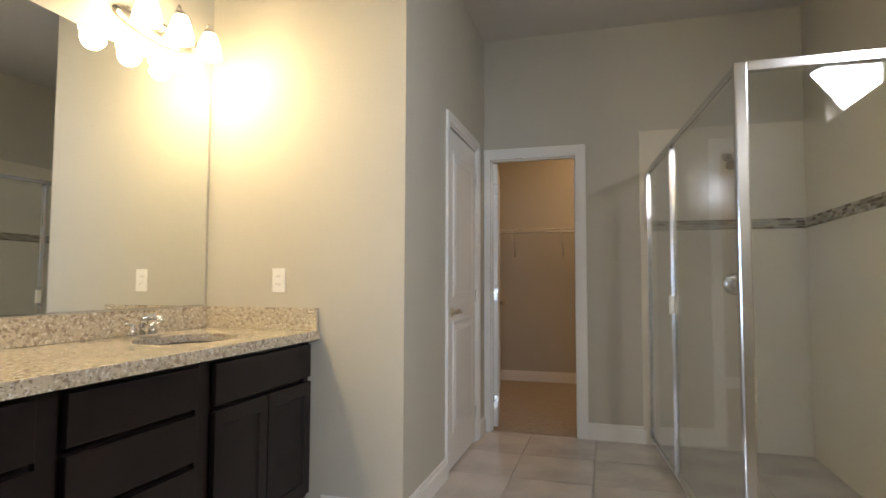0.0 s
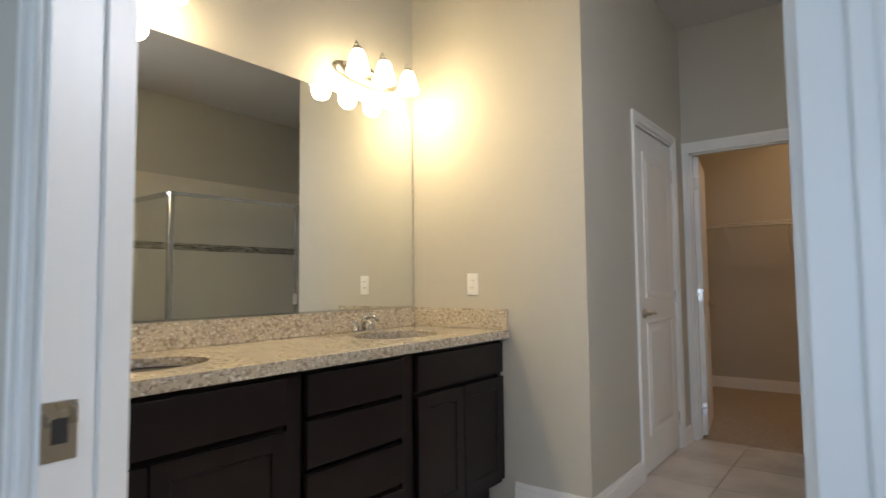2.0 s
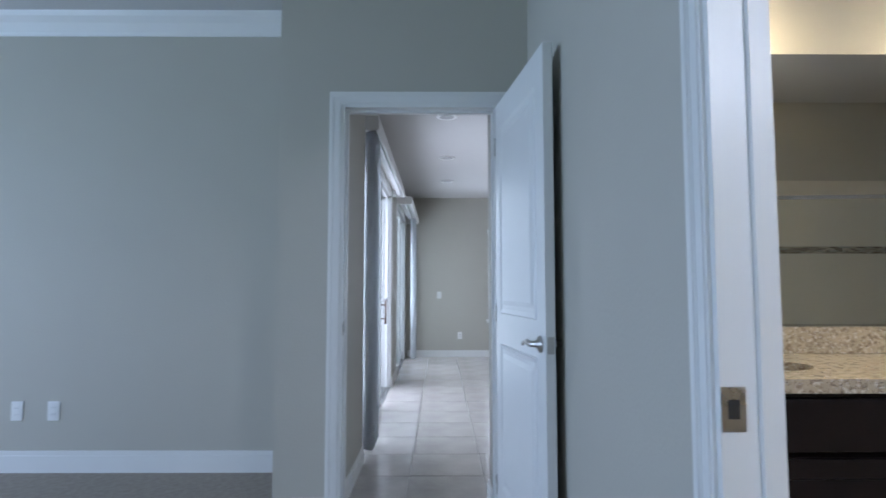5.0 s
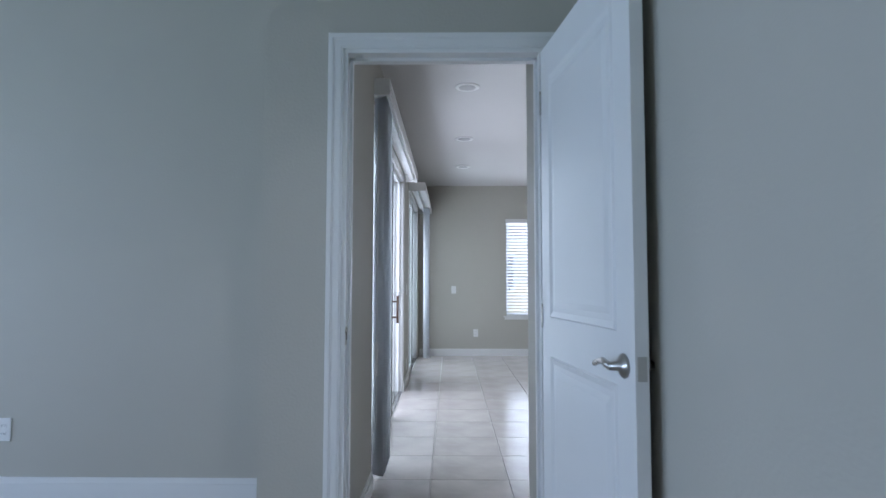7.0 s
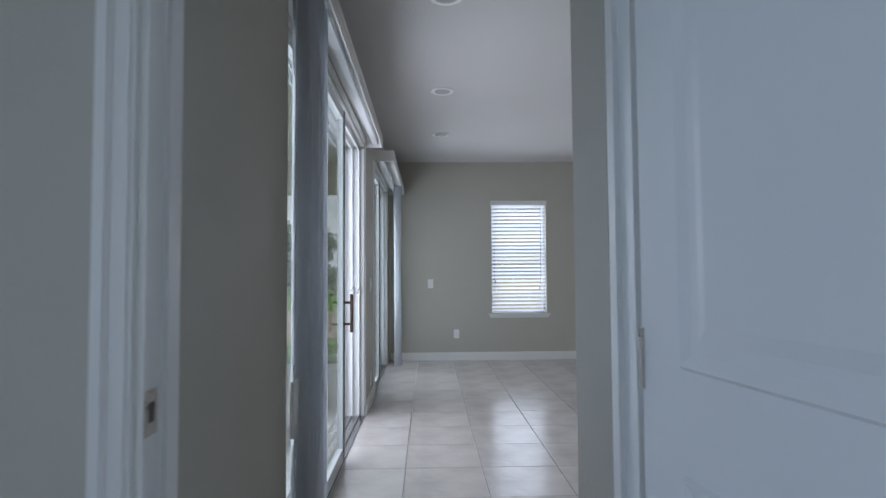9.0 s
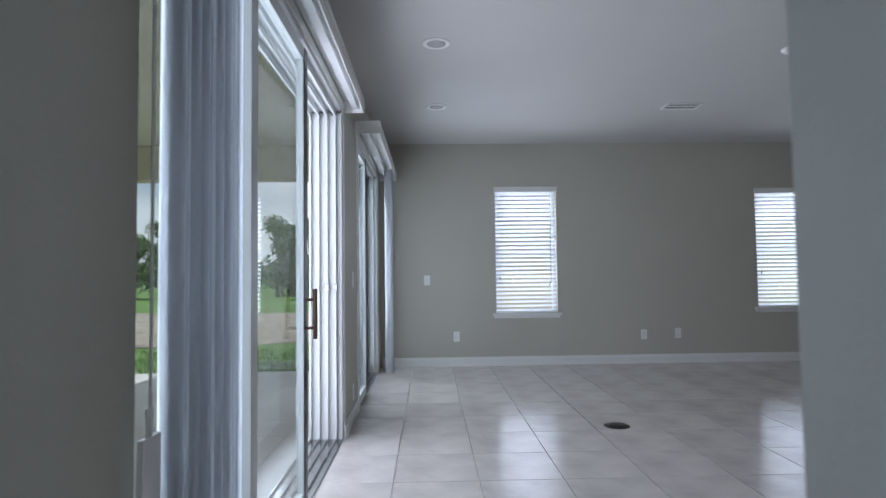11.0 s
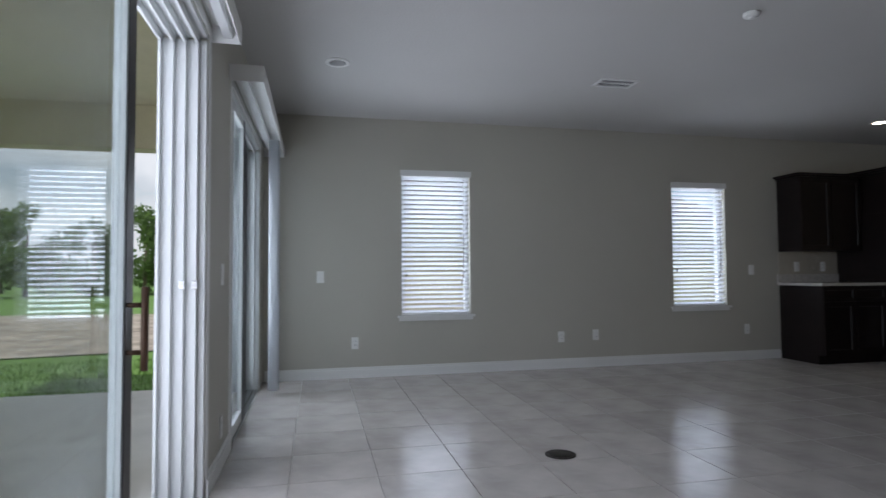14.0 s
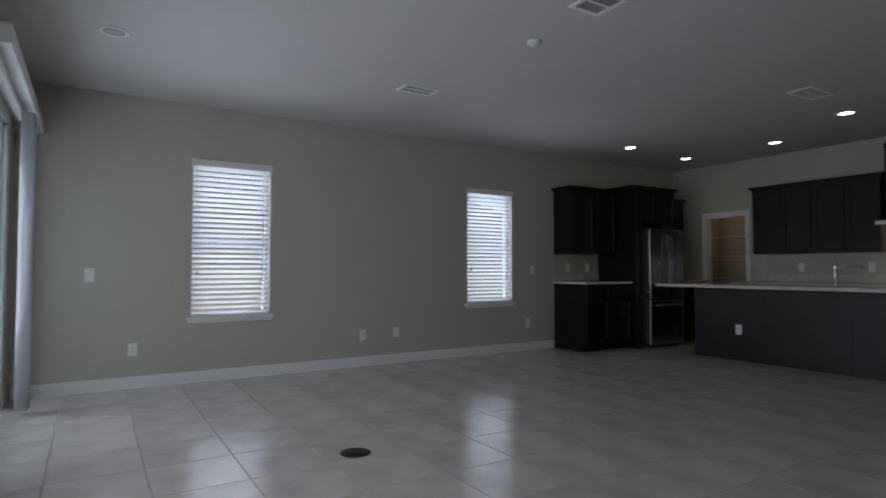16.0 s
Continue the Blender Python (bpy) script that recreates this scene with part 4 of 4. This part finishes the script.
def cabinet(name, x0, x1, y0, y1, z0, z1, d, doors, label, crown_top=False, toe=False, drawer=False, group="kitchen cabinets"):
    c = thing(name, pose(0, 0, 0), label, "kitchen cabinet", group)
    zb = z0 + (.10 if toe else 0)
    part("body", boxes((x0, y0, zb, x1, y1, z1)), ESPRESSO, c)
    if toe:
        part("toe_kick", boxes((x0, y0 + .002, z0, x1 - .07, y1 - .002, zb) if d == "x" else (x0 + .002, y0 + .07, z0, x1 - .002, y1, zb)), ESPRESSO, c)
    a0, a1, f = (y0, y1, x1) if d == "x" else (x0, x1, y0)
    w = (a1 - a0) / doors
    for i in range(doors):
        p, q = a0 + i * w + .004, a0 + (i + 1) * w - .004
        top = z1 - .012
        if drawer:
            front("drawer_front", c, p, q, z1 - .165, z1 - .015, f, d, .03)
            top = z1 - .175
        front("door", c, p, q, zb + .01, top, f, d)
    if crown_top:
        e = .022
        rows = [(x0, y0 - e * k, z1 + .022 * (k - 1), x1 + e * k, y1 + e * k, z1 + .022 * k) for k in (1, 2)] if d == "x" else [(x0 - e * k, y0 - e * k, z1 + .022 * (k - 1), x1 + e * k, y1, z1 + .022 * k) for k in (1, 2)]
        part("crown_moulding", boxes(*rows), ESPRESSO, c)
    return c


X0 = FX + .002
cabinet("wall_cabinet", X0, -7.95, 6.55, 7.40, 1.27, 2.13, "x", 2, "espresso wall cabinet with two doors above the counter", True)
cabinet("fridge_cabinet", X0, -7.66, 7.45, 8.30, 1.70, 2.17, "x", 2, "espresso cabinet with two doors above the refrigerator", True)
cabinet("wall_cabinet", X0, -7.95, 8.36, 8.90, 1.27, 2.09, "x", 1, "espresso wall cabinet beside the refrigerator", True)
cabinet("base_cabinet", X0, -7.69, 6.55, 7.40, 0, .87, "x", 2, "espresso base cabinet under a pale worktop", False, True, True)
cabinet("base_cabinet", X0, -7.69, 8.36, 9.10, 0, .87, "x", 1, "espresso base cabinet beside the refrigerator", False, True, True)
pn = thing("tall_end_panel", pose(0, 0, 0), "tall espresso end panel beside the refrigerator", "cabinet panel")
part("board", boxes((X0, 7.405, 0, -7.60, 7.525, 1.695)), ESPRESSO, pn)


def worktop(name, x0, x1, y0, y1, z, label, t=.032):
    w = thing(name, pose(0, 0, z), label, "countertop", "kitchen worktops")
    part("slab", boxes((x0, y0, .001, x1, y1, t), bevel=.004), QUARTZ, w)
    return w


w1 = worktop("worktop", X0, -7.655, 6.52, 7.40, .87, "pale stone worktop on the base cabinet")
w2 = worktop("worktop", X0, -7.655, 8.34, 9.145, .87, "pale stone worktop beside the refrigerator")
part("backsplash", boxes((X0, 6.52, .0325, X0 + .02, 7.40, .13)), QUARTZ, w1)
# tile backsplash between counter and wall cabinets
bs = struct("trim_backsplash_tile", boxes((FX + .0005, 6.55, 1.0, FX + .006, 7.40, 1.27)), mat("beige_backsplash_tile", (.50, .46, .38), .25, vary=.05), "beige tile backsplash above the worktop", "backsplash")
for y in (6.80, 7.18):
    on_x(y, 1.09, FX + .006, 1)

fr = thing("refrigerator", pose(0, 0, 0), "stainless steel french-door refrigerator with bottom freezer", "refrigerator")
part("case", boxes((X0 + .04, 7.53, .02, -7.55, 8.25, 1.62)), DARKP, fr, "dark grey case")
for y0, y1 in ((7.535, 7.885), (7.893, 8.245)):
    part("door", boxes((-7.548, y0, .66, -7.475, y1, 1.615), bevel=.012), STEEL, fr)
part("freezer_drawer", boxes((-7.548, 7.535, .05, -7.475, 8.245, .645), bevel=.012), STEEL, fr)
for y in (7.855, 7.925):
    part("door_handle", tube([(-7.475, y, .82), (-7.425, y, .85), (-7.41, y, 1.15), (-7.425, y, 1.50), (-7.475, y, 1.53)], .011, 10), STEEL, fr)
part("freezer_handle", tube([(-7.475, 7.60, .58), (-7.42, 7.62, .58), (-7.42, 8.16, .58), (-7.475, 8.18, .58)], .011, 10), STEEL, fr)

# end wall
cabinet("wall_cabinet", -6.80, -6.06, NY - .33, NY - .002, 1.27, 2.13, "-y", 2, "espresso wall cabinet with two doors on the end wall", True)
cabinet("wall_cabinet", -6.055, -5.32, NY - .33, NY - .002, 1.27, 2.13, "-y", 2, "espresso wall cabinet with two doors beside the range hood", True)
cabinet("wall_cabinet", -4.50, -3.70, NY - .33, NY - .002, 1.27, 2.13, "-y", 2, "espresso wall cabinet with two doors beside the range hood", True)
for x in (-6.90, -6.15, -5.40, -4.65, -3.90):
    cabinet("base_cabinet", x, x + .745, NY - .60, NY - .002, 0, .87, "-y", 2, "espresso base cabinet on the end wall", False, True, True)
w3 = worktop("worktop", -6.92, -3.12, NY - .63, NY - .002, .87, "pale stone worktop along the end wall")
part("backsplash", boxes((-6.92, NY - .022, .0325, -3.12, NY - .002, .13)), QUARTZ, w3)
struct("trim_backsplash_tile", boxes((-6.80, NY - .006, 1.0, -3.7, NY - .0005, 1.27)), bs.data.materials[0], "beige tile backsplash above the worktop", "backsplash")
for x in (-6.35, -5.55):
    on_y(x, 1.09, NY - .006, -1)
ho = thing("range_hood", pose(0, 0, 0), "espresso chimney hood with stainless canopy and lit lamp", "range hood")
part("chimney", boxes((-5.27, NY - .36, 1.62, -4.55, NY - .002, 2.50)), ESPRESSO, ho)
part("canopy", boxes((-5.32, NY - .52, 1.56, -4.51, NY - .002, 1.615), bevel=.006), STEEL, ho, "stainless canopy")
part("hood_lamp", lathe([(.035, -.001), (.030, -.004), (.004, -.005)], 18, "z", (-5.15, NY - .36, 1.56)), CANON, ho, "lit hood lamp")
lamp("hood_bulb", "POINT", pose(-5.15, NY - .36, 1.53), 3, (1, .8, .55), .03)

# island
isl = thing("kitchen_island", pose(0, 0, 0), "espresso kitchen island with plain back panel", "kitchen island")
IX0, IX1, IY0, IY1 = -6.88, -3.4, 7.61, 8.25
part("body", boxes((IX0, IY0 + .012, .0, IX1, IY1, .847)), ESPRESSO, isl)
ISLB = mat("espresso_back_panel", (.017, .014, .0165), .42, vary=.12, scale=6, bump=.05)
for k in range(4):
    a = IX0 + (IX1 - IX0) * k / 4
    part("back_panel", boxes((a + .001, IY0, .0, a + (IX1 - IX0) / 4 - .001, IY0 + .012, .846)), ISLB, isl)
wi = worktop("worktop", IX0 - .34, IX1 + .05, IY0 - .30, IY1 + .03, .848, "pale stone island worktop with seating overhang", .036)
on_y(-6.31, .36, IY0, -1)
kf = thing("kitchen_faucet", pose(-5.40, 7.88, .884), "chrome pull-out kitchen faucet on the island", "faucet")
part("body", lathe([(.028, 0), (.026, .012), (.020, .02), (.019, .17), (.021, .18), (.019, .25), (.010, .27)], 20), CHROME, kf)
part("spout", tube([(.0, .02, .17), (.06, .06, .215), (.15, .12, .225), (.20, .15, .20)], [.012, .012, .013, .014], 12), CHROME, kf)
part("lever", tube([(0, 0, .265), (-.0, -.05, .30)], [.006, .005], 8), CHROME, kf)

# pantry shelves
for i, z in enumerate((.55, .92, 1.28, 1.60)):
    ps = thing("pantry_shelf", pose(0, 0, 0), "white wire pantry shelf", "wire shelf", "pantry shelves")
    part("rail", tube([(FX + .01, NY + .90, z), (-6.54, NY + .90, z)], .006, 8), PLASTIC, ps)
    bm = bmesh.new()
    k = FX + .02
    while k < -6.55:
        box(bm, k - .002, NY + .90, z - .001, k + .002, NY + 1.195, z + .002)
        k += .03
    part("wires", bm, PLASTIC, ps, "", "stuff")
lamp("pantry_bulb", "POINT", pose(-7.4, NY + .6, 2.4), 4, (1, .66, .36), .06)


# ---- outdoors ----
PYE, PXE = -3.15, -8.30     # outer edges of the covered patio
struct("patio_slab", boxes((PXE, PYE, -.20, -2.56, SY - .22, -.03)), CONCRETE, "pale concrete slab of the covered patio", "patio")
struct("ceiling_patio", boxes((PXE, PYE, 2.60, -2.56, SY - .22, 2.70)), STUCCO, "cream stucco ceiling of the covered patio", "ceiling")
struct("patio_beam", boxes((PXE, PYE, 2.20, -2.56, PYE + .24, 2.60), (PXE, PYE + .24, 2.20, PXE + .22, SY - .22, 2.60)), STUCCO, "cream stucco beams around the patio", "beam")
struct("wall_patio_side", boxes((-2.56, PYE, -.20, -2.505, SY - .22, 2.70)), STUCCO, "cream stucco side wall of the patio", "wall")
struct("roof", boxes((-9.0, PYE - .5, 3.12, 4.2, 11.2, 3.2)), STUCCO, "flat roof over the house", "roof")
for x, y in ((PXE + .16, PYE + .20),):
    pc = thing("patio_column", pose(x, y, -.03), "square cream stucco patio column", "column", "patio columns")
    part("shaft", boxes((-.155, -.195, 0, .155, .195, 2.225), bevel=.008), STUCCO, pc)
    part("base", boxes((-.158, -.198, 0, .158, .198, .10)), STUCCO, pc)
cl = thing("recessed_light", pose(-5.2, -1.3, 2.60), "lit recessed can light with white trim ring", "recessed light", "recessed lights")
part("trim_ring", lathe([(.062, -.001), (.092, -.0012), (.094, -.005), (.088, -.009), (.066, -.008)], 28), PLASTIC, cl)
part("lens", lathe([(.064, -.0082), (.050, -.0105), (.01, -.011)], 24), CANON, cl, "glowing lens")
struct("ground", boxes((-220, -260, -.5, 220, 200, -.16)), GRASS, "green lawn that reaches the horizon", "ground")


def patch(name, cx, cy, rx, ry, z, material, label, seed):
    bm = bmesh.new()
    r = random.Random(seed)
    n = 60
    ring = []
    for i in range(n):
        a = 2 * math.pi * i / n
        k = 1 + .08 * math.sin(3 * a + seed) + r.uniform(-.03, .03)
        ring.append(bm.verts.new((cx + rx * k * math.cos(a), cy + ry * k * math.sin(a), z)))
    c = bm.verts.new((cx, cy, z + .02))
    for i in range(n):
        bm.faces.new((c, ring[i], ring[(i + 1) % n]))
    return struct(name, bm, material, label, "bare soil")


patch("ground_soil", -16.5, -9, 5.2, 19, -.14, DIRT, "bare sandy soil beyond the lawn", 3)

# grass blades by the patio
bm = bmesh.new()
r = random.Random(5)
verts, faces = [], []
for i in range(9000):
    x, y = (r.uniform(-11.3, PXE - .02), r.uniform(-7, .3)) if i % 3 else (r.uniform(PXE, -3), PYE - .05 - r.uniform(0, 2))
    h, a, w = r.uniform(.04, .10), r.uniform(0, 6.28), .006
    k = len(verts)
    verts += [(x - w * math.cos(a), y - w * math.sin(a), -.16), (x + w * math.cos(a), y + w * math.sin(a), -.16), (x + r.uniform(-.03, .03), y + r.uniform(-.03, .03), -.16 + h)]
    faces.append((k, k + 1, k + 2))
bm.free()
me = bpy.data.meshes.new("grass_blades")
me.from_pydata(verts, [], faces)
me.materials.append(GRASS)
tagged(new("grass_blades", me), "short green grass blades at the patio edge", "grass", "", "stuff")


def leaf_cloud(clumps, seed, size=.16, per=90):
    """Small leaf blades spread through loose clumps."""
    r = random.Random(seed)
    verts, faces = [], []
    for cx, cy, cz, rad in clumps:
        for _ in range(per):
            d = Vector((r.gauss(0, 1), r.gauss(0, 1), r.gauss(0, .8)))
            d = d.normalized() * rad * r.uniform(.35, 1.05)
            p = Vector((cx, cy, cz)) + d
            u = Vector((r.uniform(-1, 1), r.uniform(-1, 1), r.uniform(-1, 1))).normalized()
            v = u.cross(Vector((r.uniform(-1, 1), r.uniform(-1, 1), r.uniform(-1, 1)))).normalized()
            s = size * r.uniform(.6, 1.3)
            k = len(verts)
            verts += [tuple(p - u * s), tuple(p + v * s * .45), tuple(p + u * s), tuple(p - v * s * .45)]
            faces.append((k, k + 1, k + 2, k + 3))
    me = bpy.data.meshes.new("crown")
    me.from_pydata(verts, [], faces)
    me.materials.append(LEAF)
    return me


def tree(x, y, h, seed, spread=1.0):
    r = random.Random(seed)
    t = thing("tree", pose(x, y, -.16), "leafy green tree at the edge of the field", "tree", "trees")
    part("trunk", tube([(0, 0, -.1), (.05 * h * r.uniform(-.3, .3), 0, .3 * h), (r.uniform(-.04, .04) * h, r.uniform(-.04, .04) * h, .8 * h)], [.026 * h, .019 * h, .006 * h], 8), BARK, t)
    clumps = []
    bm = bmesh.new()
    for i in range(11):
        a, z = r.uniform(0, 6.28), r.uniform(.32, .92)
        q = spread * h * .30 * math.sin(math.pi * min(1, (z - .12) / .95)) * r.uniform(.5, 1.15)
        e = (q * math.cos(a), q * math.sin(a), z * h)
        tube([(0, 0, (z - .16) * h), e], [.008 * h, .003 * h], 5, bm)
        clumps.append((*e, h * r.uniform(.09, .16)))
    clumps.append((0, 0, .9 * h, .12 * h))
    part("limbs", bm, BARK, t)
    o = new("crown", leaf_cloud(clumps, seed, .026 * h, 260))
    o.parent = t
    return t


for i, (x, y, h, s) in enumerate(((-38, -14.5, 5.2, 1.0), (-40, -11.8, 4.6, 1.0), (-36, -17.5, 4.2, 1.1), (-37, -8.2, 5.0, 1.0), (-41, -7.0, 5.4, 1.1), (-40, -23, 5.0, 1.1), (-33, -27, 5.5, 1.1), (-27, -30, 5.0, 1.0), (-18, -33, 6.0, 1.0), (-8, -33, 6.5, 1.1), (-45, -19, 5.5, 1.2))):
    tree(x, y, h, 20 + i, s)


def shrub_belt(pts, seed, label):
    r = random.Random(seed)
    clumps = []
    for (xa, ya), (xb, yb) in zip(pts, pts[1:]):
        n = int(math.hypot(xb - xa, yb - ya) / 1.1)
        for i in range(n):
            u = i / n
            for _ in range(2):
                rad = r.uniform(.7, 1.3)
                clumps.append((xa + (xb - xa) * u + r.uniform(-1, 1), ya + (yb - ya) * u + r.uniform(-1.5, 1.5), rad * .6 + r.uniform(0, 1.1), rad))
    o = new("shrub_belt", leaf_cloud(clumps, seed, .20, 200))
    return tagged(o, label, "shrubs", "", "stuff")


shrub_belt([(-42, 6), (-38, -10), (-35, -20), (-28, -29), (-10, -34), (20, -34)], 8, "dense green shrubs along the field edge")
shrub_belt([(-90, 10), (-85, -30), (-60, -60), (0, -75), (60, -70)], 9, "distant dark green tree line")

# neighbouring house beyond the far windows
nh = thing("neighbour_house", pose(-19.5, 7.0, -.16), "pale stucco neighbouring house with grey roof", "house")
part("wall", boxes((-6, -6, 0, 0, 8, 2.9)), STUCCO, nh)
bm = bmesh.new()
pp = [bm.verts.new(p) for p in ((-6.5, -6.5, 2.9), (.5, -6.5, 2.9), (.5, 8.5, 2.9), (-6.5, 8.5, 2.9), (-3, -3, 4.9), (-3, 5, 4.9))]
for f in ((0, 1, 4), (1, 2, 5, 4), (2, 3, 5), (3, 0, 4, 5), (3, 2, 1, 0)):
    bm.faces.new([pp[i] for i in f])
part("roof", bm, mat("grey_shingle_roof", (.16, .15, .15), .9, vary=.15, scale=14), nh)
for y in (-4.6,):
    wd = part("window", boxes((.0, y, 1.0, .04, y + 1.0, 2.3)), VINYL, nh)
    part("pane", boxes((.041, y + .06, 1.06, .046, y + .94, 2.24)), DARKP, wd)


# ---- floor tiles ----
def tile_field(name, x_line, y_line, sx, sy, x0, x1, y0, y1, near, label, skip=()):
    """Tiles with open joints between grid lines, cut at the room's edges; near(x, y): laid as single pieces."""
    g = .0024
    floor = struct(name, boxes((x0, y0, -.03, x1, y1, -.0065)), GROUT, label, "floor")
    shared, rest, n = {}, ([], []), 0
    i0, i1 = math.floor((x0 - x_line) / sx), math.ceil((x1 - x_line) / sx)
    j0, j1 = math.floor((y0 - y_line) / sy), math.ceil((y1 - y_line) / sy)
    rr = random.Random(2)
    for i in range(i0, i1):
        for j in range(j0, j1):
            a, b = max(x0, x_line + i * sx + g), min(x1, x_line + (i + 1) * sx - g)
            c, d = max(y0, y_line + j * sy + g), min(y1, y_line + (j + 1) * sy - g)
            if b - a < .02 or d - c < .02:
                continue
            e, h = .0007, 0.0
            key = (round(b - a, 3), round(d - c, 3))
            w, v = (b - a) / 2, (d - c) / 2
            vs = [(-w, -v, -.006), (w, -v, -.006), (w, v, -.006), (-w, v, -.006), (-w, -v, -e), (w, -v, -e), (w, v, -e), (-w, v, -e), (-w + e, -v + e, h), (w - e, -v + e, h), (w - e, v - e, h), (-w + e, v - e, h)]
            fs = [(0, 1, 5, 4), (1, 2, 6, 5), (2, 3, 7, 6), (3, 0, 4, 7), (4, 5, 9, 8), (5, 6, 10, 9), (6, 7, 11, 10), (7, 4, 8, 11), (8, 9, 10, 11)]
            cx, cy = (a + b) / 2, (c + d) / 2
            dz = 0.0
            if near(cx, cy) and n < 300:
                if key not in shared:
                    me = bpy.data.meshes.new("tile")
                    me.from_pydata(vs, [], fs)
                    me.materials.append(TILE)
                    shared[key] = me
                o = new("tile", shared[key])
                o.parent = floor
                o.location = (cx, cy, dz)
                n += 1
            else:
                k = len(rest[0])
                rest[0].extend([(p + cx, q + cy, s + dz) for p, q, s in vs])
                rest[1].extend([tuple(t + k for t in f) for f in fs])
    if rest[0]:
        me = bpy.data.meshes.new("tiles")
        me.from_pydata(rest[0], [], rest[1])
        me.materials.append(TILE)
        o = new("tiles", me)
        o.parent = floor
        tagged(o, "grey porcelain floor tiles", "", "", "stuff")
    return floor


tile_field("floor_great_room", -4.105, .976, .4515, .447, FX, LXL + .04, SY + .0, NY, lambda x, y: y < 6.9, "grey porcelain tile floor with thin joints")
tile_field("floor_bath_tiles", .35, 2.0, .4515, .4515, MX, SWX, BY0 + .05, KY + .02, lambda x, y: True, "grey porcelain tile bathroom floor")
